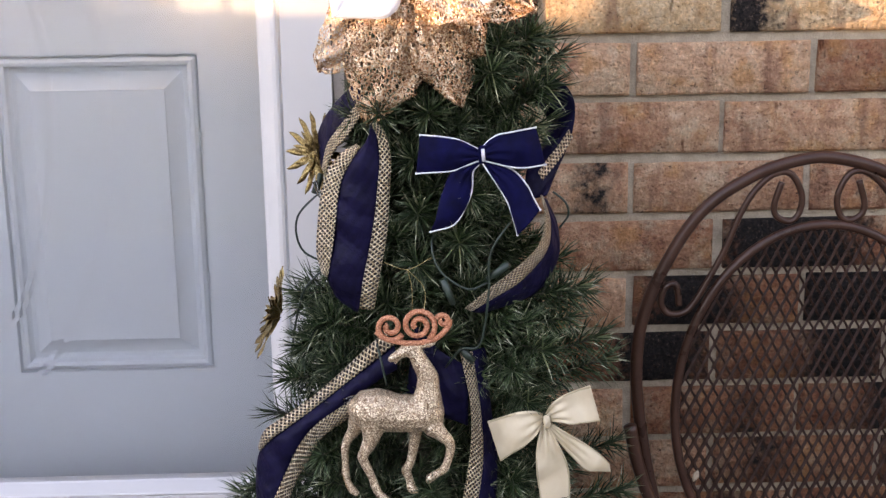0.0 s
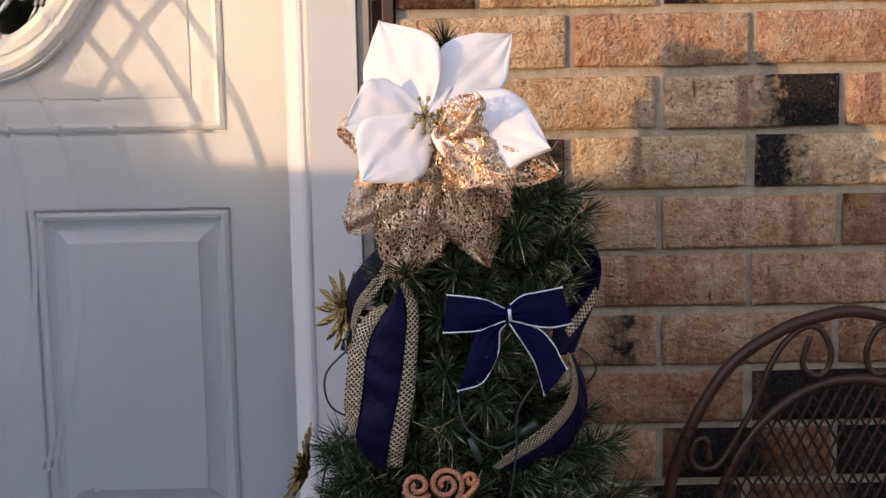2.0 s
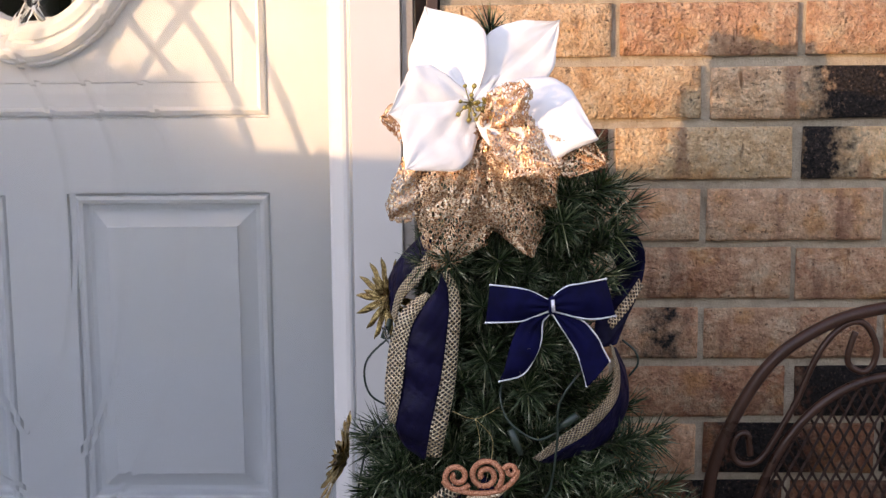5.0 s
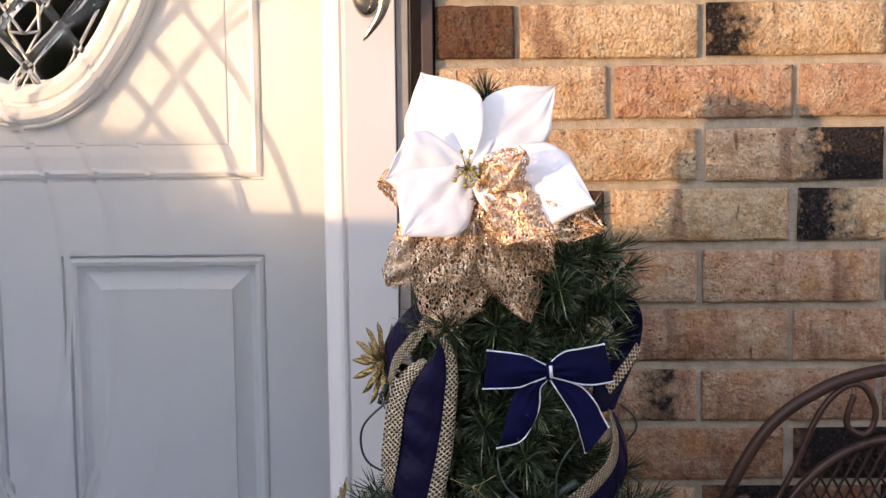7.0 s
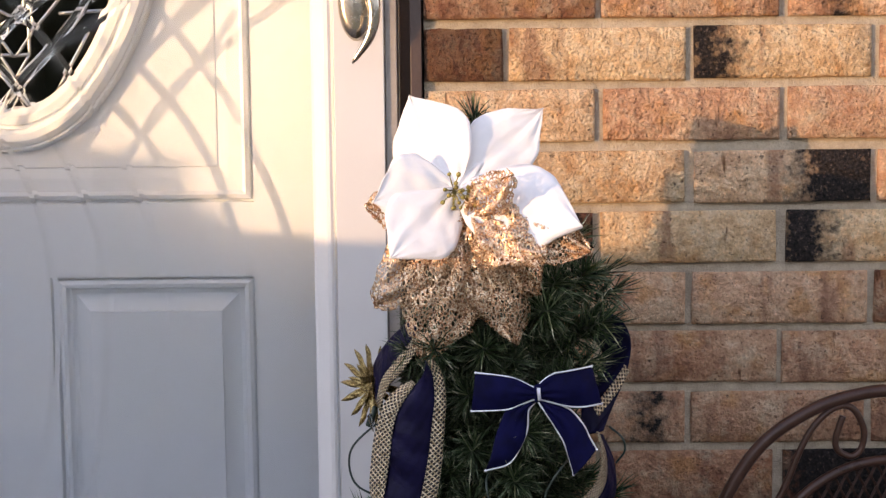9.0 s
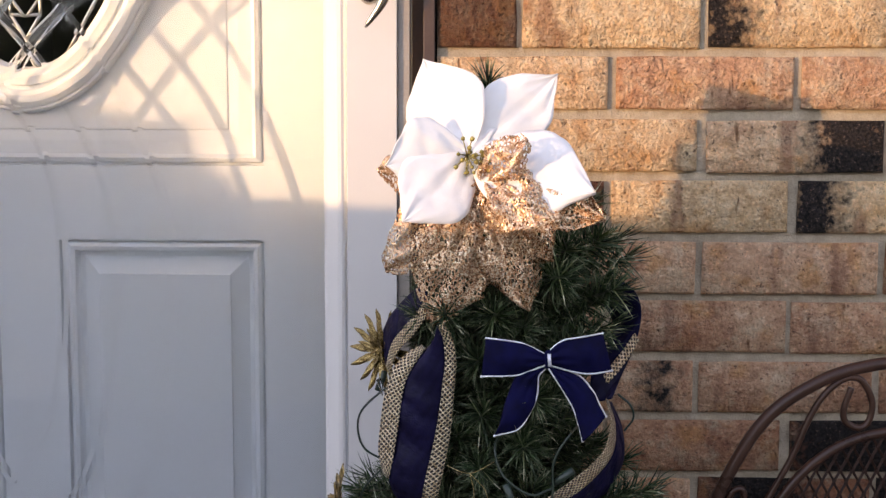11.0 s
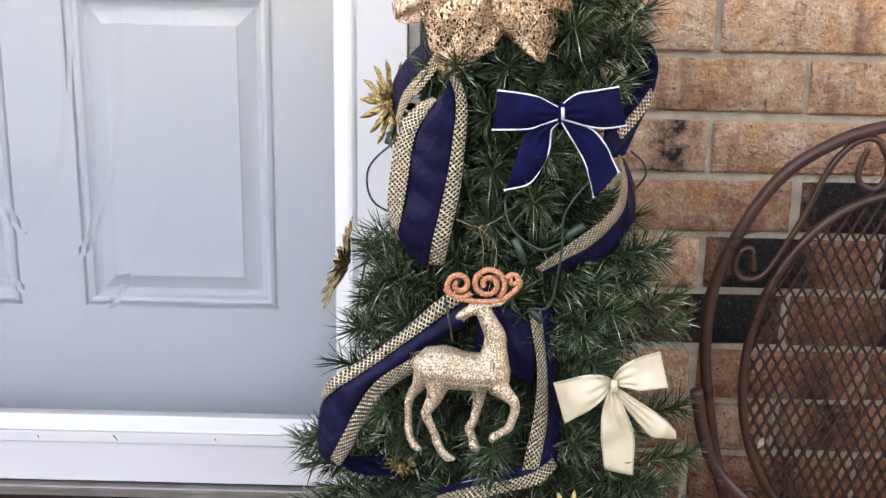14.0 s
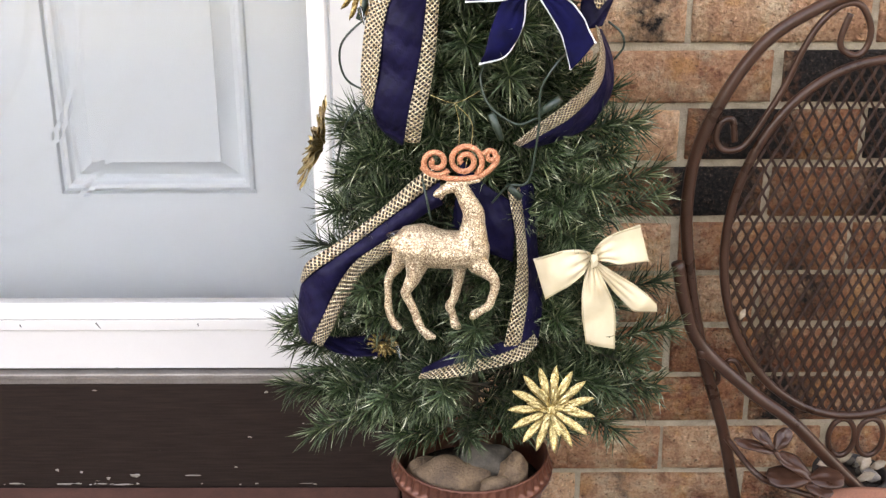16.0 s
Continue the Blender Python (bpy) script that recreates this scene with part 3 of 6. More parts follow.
def front_door():
    d = thing("door_1", (MID, DOOR_Y, 0.205), "white panelled front door with an oval leaded glass light", "door", kind="structure")
    cz = 0.947 + 0.42
    n = 96
    # slab with openings for the oval light and for the sunk panels
    bm = bmesh.new()
    px = ((-0.872, -0.6275), (-0.5465, -0.302))
    cells_x = [-1.03, px[0][0], px[0][1], px[1][0], px[1][1], -0.135]
    cells_z = [0.205, 0.397, 0.794, 0.884, 1.85, 2.22]
    grid = {}
    for i, x in enumerate(cells_x):
        for k, z in enumerate(cells_z):
            grid[i, k] = bm.verts.new((x, DOOR_Y, z))
    for i in range(5):
        for k in range(5):
            if (k == 1 and i in (1, 3)) or (k == 3 and i in (1, 2, 3)):
                continue
            bm.faces.new((grid[i, k], grid[i + 1, k], grid[i + 1, k + 1], grid[i, k + 1]))
    part("slab", bm, M_DOOR, d, smooth=False)
    for x0, x1 in px:
        moulding_frame(x0, x1, 0.397, 0.794, DOOR_Y, RAISED, d, "panel")
    # upper panel round the oval: its frame, then a field that runs up to the oval ring
    bm = bmesh.new()
    loops = []
    x0, x1, z0, z1 = px[0][0], px[1][1], 0.884, 1.85
    for inset, proud in OVAL_FRAME:
        loops.append([bm.verts.new(p) for p in ((x0 + inset, DOOR_Y - proud, z0 + inset), (x1 - inset, DOOR_Y - proud, z0 + inset), (x1 - inset, DOOR_Y - proud, z1 - inset), (x0 + inset, DOOR_Y - proud, z1 - inset))])
    for a, b in zip(loops, loops[1:]):
        for k in range(4):
            bm.faces.new((a[k], a[(k + 1) % 4], b[(k + 1) % 4], b[k]))
    yf = DOOR_Y + 0.0045
    ring = [bm.verts.new((MID + 0.199 * math.cos(2 * math.pi * k / n), yf, cz + 0.410 * math.sin(2 * math.pi * k / n))) for k in range(n)]
    cor = loops[-1]
    order = {0: cor[2], 1: cor[3], 2: cor[0], 3: cor[1]}
    for qd in range(4):
        for k in range(n // 4):
            i = (qd * n // 4 + k) % n
            bm.faces.new((order[qd], ring[(i + 1) % n], ring[i]))
        i = ((qd + 1) * n // 4) % n
        bm.faces.new((order[qd], order[(qd + 1) % 4], ring[i]))
    part("upper_panel", bm, M_DOOR, d, smooth=False)
    # raised oval ring
    bm = bmesh.new()
    oval_ring(bm, MID, cz, [(a, a + 0.211, y) for a, y in ((0.209, yf), (0.209, DOOR_Y - 0.004), (0.2065, DOOR_Y - 0.0085), (0.2035, DOOR_Y - 0.0085), (0.2025, DOOR_Y - 0.0115), (0.197, DOOR_Y - 0.016), (0.189, DOOR_Y - 0.0165), (0.1835, DOOR_Y - 0.013),
                            (0.182, DOOR_Y - 0.006), (0.178, DOOR_Y - 0.005), (0.1765, DOOR_Y - 0.009), (0.167, DOOR_Y - 0.010), (0.158, DOOR_Y - 0.005), (0.1565, DOOR_Y - 0.001), (0.154, DOOR_Y + 0.012))])
    part("oval_frame", bm, M_DOOR, d, "white moulded oval frame").data.set_sharp_from_angle(angle=radians(28))
    bm = bmesh.new()
    r = oval_ring(bm, MID, cz, [(0.155, 0.366, DOOR_Y + 0.010), (0.155, 0.366, DOOR_Y + 0.014)])
    bm.faces.new(r[0][::-1])
    bm.faces.new(r[1])
    g = part("oval_pane", bm, M_GLASS, d, "dark oval glass", smooth=False)
    g.visible_shadow = False
    # bright caming over the glass
    y = DOOR_Y + 0.008

    def came(pts):
        part("came", tube(bmesh.new(), [(x, y, z) for x, _, z in spline([(a, 0, b) for a, b in pts], 5)], 0.0021, 6, flat=0.7), M_CAME, g)
    for sx in (-1, 1):
        def m(x):
            return MID + sx * x
        came([(m(0.018), 1.36), (m(0.018), 1.113), (m(0.018), 1.064)])
        came([(m(0.018), 1.064), (m(0.0), 1.035)])
        came([(m(0.002), 1.062), (m(-0.018), 1.064)])
        came([(m(-0.002), 1.062), (m(-0.024), 1.092), (m(-0.075), 1.16), (m(-0.10), 1.26), (m(-0.085), 1.4)])
        came([(m(0.0), 1.035), (m(-0.038), 1.071), (m(-0.075), 1.11), (m(-0.118), 1.20)])
        came([(m(-0.008), 1.036), (m(0.012), 0.998)])
        came([(m(-0.02), 1.05), (m(0.025), 1.0)])
        came([(m(-0.024), 1.095), (m(0.06), 1.14), (m(0.13), 1.19)])
        came([(m(-0.055), 1.112), (m(-0.107), 1.115)])
        came([(m(0.05), 1.02), (m(0.09), 1.09)])
    # hall box behind the glass, unseen; its dimness is put into the colour
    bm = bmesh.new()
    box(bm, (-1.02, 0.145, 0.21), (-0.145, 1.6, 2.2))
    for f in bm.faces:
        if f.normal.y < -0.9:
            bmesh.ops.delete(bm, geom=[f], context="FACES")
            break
    part("hall", bm, M_INSIDE, d, "unseen hall behind the glass, coloured dark for dimness", smooth=False)
    hang(d)


front_door()


# ---- storm door ----
def groove_lines():
    """Cut lines of the storm door glass: three nested curves and their mirror images about the middle."""
    a1 = [(-0.612, 1.200), (-0.556, 1.125), (-0.504, 1.057), (-0.445, 0.966), (-0.400, 0.853), (-0.390, 0.740), (-0.410, 0.580), (-0.460, 0.471), (-0.515, 0.405), (-0.580, 0.375)]
    a2 = [(-0.660, 1.150), (-0.578, 1.056), (-0.513, 0.970), (-0.462, 0.853), (-0.453, 0.740), (-0.470, 0.610), (-0.511, 0.505), (-0.580, 0.448)]
    a3 = [(-0.700, 1.120), (-0.614, 1.015), (-0.549, 0.930), (-0.522, 0.855), (-0.515, 0.740), (-0.532, 0.610), (-0.580, 0.520)]
    b = [(-0.658, 0.948), (-0.578, 1.062), (-0.508, 1.124), (-0.425, 1.185), (-0.370, 1.222)]
    c = [(-0.599, 0.947), (-0.546, 1.021), (-0.504, 1.061), (-0.421, 1.116), (-0.386, 1.142), (-0.340, 1.156)]
    return [a1, a2, a3, [(-1.160 - x, z) for x, z in a1], [(-1.160 - x, z) for x, z in a2], [(-1.160 - x, z) for x, z in a3], b, c]


def storm_door():
    d = thing("door_2", (-0.6, 0.0, 0.185), "white aluminium storm door with cut clear glass", "storm door", kind="structure")
    F, B = 0.0, 0.034
    # stile, with a thin dark seam towards the glazing bead
    box_part("stile", (-0.1915, F, 0.213), (-0.1355, B, 2.18), M_ALU, d, "", 0.0012)
    box_part("stile", (-1.036, F, 0.213), (-0.980, B, 2.18), M_ALU, d, "", 0.0012)
    box_part("sweep", (-1.034, F + 0.006, 0.2122), (-0.137, B, 0.2158), M_BLACK, d, "black rubber sweep", 0.0004)
    box_part("bottom_rail", (-0.980, F + 0.0005, 0.2155), (-0.1915, B, 0.2672), M_ALU, d, "", 0.0012)
    box_part("top_rail", (-0.980, F, 2.10), (-0.1915, B, 2.18), M_ALU, d, "", 0.0012)
    box_part("rail_lip", (-0.977, F - 0.003, 0.2685), (-0.1945, B, 0.2820), M_ALU, d, "", 0.001)

    def bead(pts, name):
        bm = bmesh.new()
        a, b = [[bm.verts.new((x0, y, z0)) for (x0, y, z0) in row] for row in pts]
        for k in range(len(a) - 1):
            bm.faces.new((a[k], a[k + 1], b[k + 1], b[k]))
        part(name, bm, M_ALU, d, smooth=False)
    prof = [(0.0, F - 0.002), (0.003, F - 0.003), (0.007, F - 0.002), (0.021, GLASS_Y - 0.005), (0.024, GLASS_Y - 0.003), (0.024, B)]
    xr, xl, zb, zt = -0.1940, -0.978, 0.2825, 2.10
    bead([[(xr - i, y, zb) for i, y in prof], [(xr - i, y, zt) for i, y in prof]], "glazing_bead")
    bead([[(xl + i, y, zb) for i, y in prof], [(xl + i, y, zt) for i, y in prof]], "glazing_bead")
    bead([[(xl, y, zb + i * 0.52) for i, y in prof], [(xr, y, zb + i * 0.52) for i, y in prof]], "glazing_bead")
    g = box_part("pane", (-0.96, GLASS_Y, 0.285), (-0.212, GLASS_Y + 0.004, 2.11), M_GLASS, d, "clear storm door glass", 0)
    g.visible_shadow = False
    for line in groove_lines():
        pts = [p for p in spline([(x, 0, z) for x, z in line], 6)]
        bm = bmesh.new()
        prev = None
        for i, p in enumerate(pts):
            t = (pts[min(i + 1, len(pts) - 1)] - pts[max(i - 1, 0)]).normalized()
            nrm = Vector((-t.z, 0, t.x)) * 0.0057
            row = [bm.verts.new((p.x + nrm.x, GLASS_Y - 0.0008, p.z + nrm.z)), bm.verts.new((p.x, GLASS_Y - 0.0014, p.z)), bm.verts.new((p.x - nrm.x, GLASS_Y - 0.0008, p.z - nrm.z)),
                   bm.verts.new((p.x, GLASS_Y - 0.0004, p.z))]
            if prev:
                for k in range(4):
                    bm.faces.new((prev[k], prev[(k + 1) % 4], row[(k + 1) % 4], row[k]))
            prev = row
        bmesh.ops.recalc_face_normals(bm, faces=bm.faces)
        part("cut_line", bm, M_GROOVE, g, "bevelled cut line in the glass", smooth=False)
    # lever handle on an oval plate
    hd = part("handle", tube(bmesh.new(), spline([(-0.160, -0.026, 1.146), (-0.1485, -0.034, 1.121), (-0.1435, -0.036, 1.093), (-0.149, -0.034, 1.067), (-0.168, -0.028, 1.040)], 6),
                             lambda s: 0.0088 * (1 - s) ** 0.6 + 0.0012, 10, flat=0.65), M_NICKEL, d, "curved brushed nickel lever")
    bm = bmesh.new()
    oval_ring(bm, -0.1655, 1.111, [(0.0, 0.0, -0.010), (0.012, 0.032, -0.010), (0.018, 0.042, -0.007), (0.020, 0.045, 0.0)], 40)
    part("back_plate", bm, M_NICKEL, d)
    part("spindle", tube(bmesh.new(), [(-0.162, 0.0, 1.141), (-0.162, -0.03, 1.141)], 0.008, 12), M_NICKEL, d)
    # scuffs on the bottom rail
    for x, z, ln, tilt in ((-0.482, 0.2750, 0.009, 0.6), (-0.575, 0.2745, 0.004, 0.5), (-0.362, 0.2755, 0.0035, 0.4), (-0.466, 0.2160, 0.0025, 0.0)):
        bm = bmesh.new()
        c, s = math.cos(tilt + 1.57), math.sin(tilt + 1.57)
        tube(bm, [(x - c * ln / 2, -0.0035 if z > 0.23 else 0.0002, z - s * ln / 2), (x, -0.0036 if z > 0.23 else 0.0, z), (x + c * ln / 2, -0.0035 if z > 0.23 else 0.0002, z + s * ln / 2)], lambda q: 0.0003 + 0.0006 * q, 5)
        part("scuff", bm, M_SCUFF, d, "black scuff mark")
    hang(d)


storm_door()


def door_surround():
    t = thing("trim", (-0.12, 0.0, 0.2), "dark brown door frame beside the brick", "door frame", kind="structure")
    box_part("z_bar", (-0.1345, 0.006, 0.213), (-0.1215, 0.05, 2.2), plain("taupe_aluminium", (0.26, 0.22, 0.19), (0.36, 0.31, 0.27), 0.45), t)
    box_part("jamb", (-0.1215, 0.0605, 0.213), (-0.0918, 0.14, 2.2), M_TRIM, t)
    box_part("edge_strip", (-0.1065, -0.004, 0.05), (-0.0940, 0.06, 2.2), M_TRIM, t)
    box_part("head", (-1.08, 0.004, 2.2), (-0.095, 0.14, 2.26), M_TRIM, t)
    box_part("jamb", (-1.08, 0.004, 0.213), (-1.037, 0.14, 2.2), M_TRIM, t)
    hang(t)
    s = thing("threshold", (-0.6, 0.0, 0.18), "weathered aluminium threshold strip under the storm door", "threshold", kind="structure")
    box_part("strip", (-1.08, -0.008, 0.2045), (-0.0955, 0.12, 0.2118), M_SILL, s, "", 0.0015)
    box_part("lip", (-1.08, -0.004, 0.1965), (-0.0955, 0.02, 0.204), M_SILL, s, "", 0.001)
    hang(s)
    b = thing("riser_board", (-0.6, 0.0, 0.042), "dark brown painted wooden board with chipped edges", "riser board", kind="structure")
    bd = box_part("board", (-1.08, -0.002, 0.0005), (-0.0955, 0.03, 0.1955), M_BOARD, b, "", 0.002)
    bm = bmesh.new()
    rnd = random.Random(11)
    x = -1.07
    while x < -0.22:
        ln = rnd.choice((0.002, 0.003, 0.005, 0.008, 0.022)) * rnd.uniform(0.7, 1.5)
        z = 0.0535 + rnd.uniform(-0.001, 0.001)
        ball(bm, (x + ln / 2, -0.002, z), 1.0, (ln / 2, 0.0007, rnd.uniform(0.0004, 0.0011)), 0.9, int(x * 5000), 2)
        x += ln + rnd.choice((0.001, 0.004, 0.012, 0.05)) * rnd.uniform(0.5, 1.6)
    part("worn_edge", bm, plain("bare_grey_wood", (0.18, 0.15, 0.12), (0.34, 0.29, 0.25), 0.9, 0, 120), bd, "pale bare wood along the worn edge", smooth=False)
    for x, z, w, h in ((-0.457, 0.066, 0.012, 0.005), (-0.386, 0.066, 0.020, 0.002), (-0.555, 0.074, 0.005, 0.004), (-0.286, 0.184, 0.005, 0.003), (-0.496, 0.187, 0.006, 0.002), (-0.492, 0.062, 0.005, 0.004), (-0.525, 0.071, 0.004, 0.003), (-0.33, 0.078, 0.004, 0.002)):
        bm = bmesh.new()
        ball(bm, (x, -0.0022, z), 1.0, (w / 2, 0.0006, h / 2), 0.5, int(x * 900), 2)
        part("chip", bm, bpy.data.materials["bare_grey_wood"], bd)
    hang(b)


door_surround()


def door_step():
    m = thing("door_step", (-0.60, -0.25, 0.0), "low rust red wooden door step with black scrolls", "step")
    box_part("base", (-1.02, -0.34, 0.0005), (-0.125, -0.008, 0.053), M_MAT, m, "", 0.003)
    rnd = random.Random(3)
    for i in range(7):
        cx = -0.97 + i * 0.135 + rnd.uniform(-0.02, 0.02)
        pts = []
        for k in range(26):
            a = k / 25 * 4.6 * math.pi / 2
            r = 0.038 - 0.030 * k / 25
            pts.append((cx + r * math.cos(a), -0.060 + 0.7 * r * math.sin(a), 0.0528))
        part("scroll", tube(bmesh.new(), pts, 0.0022, 6, flat=0.5), M_BLACK, m)
    hang(m)


door_step()


# ---- potted artificial tree ----
AXIS = Vector((-0.0405, -0.170, 0.0))


def planter_pot():
    p = thing("plant_pot", (AXIS.x, AXIS.y, 0.0), "copper brown glazed pot with a fluted rim", "plant pot")
    c = (AXIS.x + 0.003, AXIS.y, 0.0)

    def flute(a, r, z):
        return -0.0026 * (0.5 + 0.5 * math.cos(a * 46)) if 0.1862 < z < 0.1995 and r > 0.0830 else 0.0
    prof = [(0.052, 0.0005), (0.056, 0.003), (0.071, 0.09), (0.079, 0.168), (0.0835, 0.1735), (0.0872, 0.178), (0.0885, 0.182), (0.0886, 0.1845), (0.0876, 0.1856), (0.0868, 0.1875), (0.0860, 0.191), (0.0850, 0.1955), (0.0840, 0.199),
            (0.0834, 0.2005), (0.0825, 0.2022), (0.081, 0.202), (0.0796, 0.199), (0.077, 0.160)]
    part("body", lathe(bmesh.new(), prof, c, 276, flute), M_POT, p)
    bm = bmesh.new()
    lathe(bm, [(0.0775, 0.162), (0.05, 0.166), (0.001, 0.168)], c, 40)
    part("soil", bm, M_SOIL, p, "dark soil")
    hang(p)


def river_stones():
    for i, (x, y, z, r, sq) in enumerate(((-0.047, -0.204, 0.187, 0.037, (1.10, 0.72, 0.72)), (-0.002, -0.218, 0.186, 0.018, (1.0, 0.8, 0.9)), (0.016, -0.203, 0.193, 0.021, (0.8, 0.8, 1.25)),
                                         (-0.014, -0.188, 0.200, 0.027, (1.15, 0.8, 0.8)), (-0.078, -0.186, 0.184, 0.022, (1, 1, 0.8)))):
        ob = part("stone", ball(bmesh.new(), (x - 0.0105, y - 0.004, z), r, sq, 0.28, i + 2, 3), M_STONE if i != 3 else M_GREYSTONE)
        tagged(ob, "tan rounded river stone in the pot" if i != 3 else "dark grey speckled stone in the pot", "stone", "stones in the pot")


def branch_mesh(length, seed, needle=0.036, count=260):
    """A stem along +x with needles that stand out round its outer two thirds; the tip opens like a brush."""
    rnd = random.Random(seed)
    verts, faces, mats = [], [], []
    bend = rnd.uniform(-0.12, 0.2)

    def mid(s):
        return Vector((length * s, length * 0.05 * math.sin(s * 5 + seed), length * bend * s * s))
    n = 7
    for i in range(n):
        p, r = mid(i / (n - 1)), 0.0016 - 0.0008 * i / (n - 1)
        for k in range(4):
            a = k * math.pi / 2
            verts.append((p.x, p.y + r * math.cos(a), p.z + r * math.sin(a)))
    for i in range(n - 1):
        for k in range(4):
            faces.append((i * 4 + k, i * 4 + (k + 1) % 4, i * 4 + 4 + (k + 1) % 4, i * 4 + 4 + k))
            mats.append(1)
    for _ in range(count):
        s = 1 - rnd.random() ** 1.1 * 0.72
        p = mid(s)
        a = rnd.uniform(0, 2 * math.pi)
        lean = rnd.gauss(0.98, 0.25) if s < 0.9 else rnd.uniform(0.05, 1.35)
        d = Vector((math.cos(lean), math.sin(lean) * math.cos(a), math.sin(lean) * math.sin(a)))
        ln = needle * rnd.uniform(0.7, 1.12)
        u = d.orthogonal().normalized()
        w = d.cross(u)
        r = 0.00066
        q = len(verts)
        mid_p = p + d * (ln * 0.62) + Vector((0, 0, rnd.uniform(-0.002, 0.0025)))
        for c, rr in ((p, r), (mid_p, r * 0.95)):
            for k in range(3):
                b = k * 2.0944
                v = c + u * (rr * math.cos(b)) + w * (rr * math.sin(b))
                verts.append((v.x, v.y, v.z))
        e = p + d * ln
        verts.append((e.x, e.y, e.z))
        for k in range(3):
            faces.append((q + k, q + (k + 1) % 3, q + 3 + (k + 1) % 3, q + 3 + k))
            faces.append((q + 3 + k, q + 3 + (k + 1) % 3, q + 6))
            mats += [0, 2]
    me = bpy.data.meshes.new("branch")
    me.from_pydata(verts, [], faces)
    me.materials.append(M_NEEDLE)
    me.materials.append(M_STEM)
    me.materials.append(M_TIP)
    me.polygons.foreach_set("material_index", mats)
    return me


def profile_radius(z):
    zs = (0.20, 0.25, 0.31, 0.37, 0.46, 0.56, 0.66, 0.76, 0.86, 0.93, 0.98)
    rs = (0.085, 0.155, 0.200, 0.205, 0.185, 0.152, 0.112, 0.104, 0.066, 0.034, 0.015)
    return float(np.interp(z, zs, rs))


def christmas_tree():
    t = thing("christmas_tree", (AXIS.x, AXIS.y, 0.15), "small bushy green artificial pine tree in a pot", "christmas tree")
    part("trunk", tube(bmesh.new(), [AXIS + Vector((0, 0, z)) for z in (0.14, 0.4, 0.7, 0.93)], lambda s: 0.011 - 0.006 * s), M_TRUNK, t)
    lengths = (0.07, 0.10, 0.13, 0.16, 0.19)
    meshes = {ln: [branch_mesh(ln, 10 * i + k, 0.031 + 0.002 * k, int(110 + 540 * ln)) for k in range(3)] for i, ln in enumerate(lengths)}
    rnd = random.Random(21)
    for i in range(370):
        z0 = 0.248 + 0.60 * (i + rnd.random()) / 370
        a = i * 2.39996 + rnd.uniform(-0.35, 0.35)
        if z0 < 0.275 and math.sin(a) < -0.3:
            continue
        if 0.25 < z0 < 0.42 and i % 3 == 0 and math.sin(a) < 0:
            continue
        if z0 > 0.745:
            a = -0.785 + (i * 2.39996 % (2 * math.pi) - math.pi) * 0.48
        r = profile_radius(z0) * rnd.uniform(0.62, 1.02) - 0.016
        if z0 < 0.295 and math.sin(a) < -0.15 and abs(math.cos(a)) < 0.9:
            r = min(r, 0.075)
        droop = (0.05 if z0 > 0.45 else -0.005) * rnd.uniform(0.2, 1.4)
        if z0 < 0.30:
            droop = rnd.uniform(-0.05, 0.0)
        tip = AXIS + Vector((math.cos(a) * r, math.sin(a) * r * 0.78, z0 + droop * 0.8))
        if 0.585 < z0 < 0.85:
            tip.x = min(max(tip.x, -0.098 + rnd.uniform(0, 0.012)), 0.052 + rnd.uniform(-0.012, 0))
        elif 0.45 < z0:
            tip.x = max(tip.x, -0.150)
        limit = -0.242 if z0 > 0.37 else -0.275
        if tip.y < limit:
            tip.y = limit + rnd.uniform(0, 0.02)
        if abs(tip.x) < 0.034 and 0.28 < tip.z < 0.345 and tip.y < -0.19:
            continue
        if tip.y > -0.035:
            tip.y = -0.035
        root = AXIS + Vector((0, 0, z0 - 0.02))
        d = tip - root
        ln = min(lengths, key=lambda q: abs(q - d.length))
        me = meshes[ln][i % 3]
        ob = new("branch", me)
        ob.parent = t
        q = d.to_track_quat("X", "Z").to_matrix().to_4x4()
        k = d.length / ln
        ob.matrix_world = Matrix.Translation(root) @ q @ Matrix.Rotation(rnd.uniform(0, 6.28), 4, "X") @ Matrix.Scale(0.5 + 0.5 * k, 4)
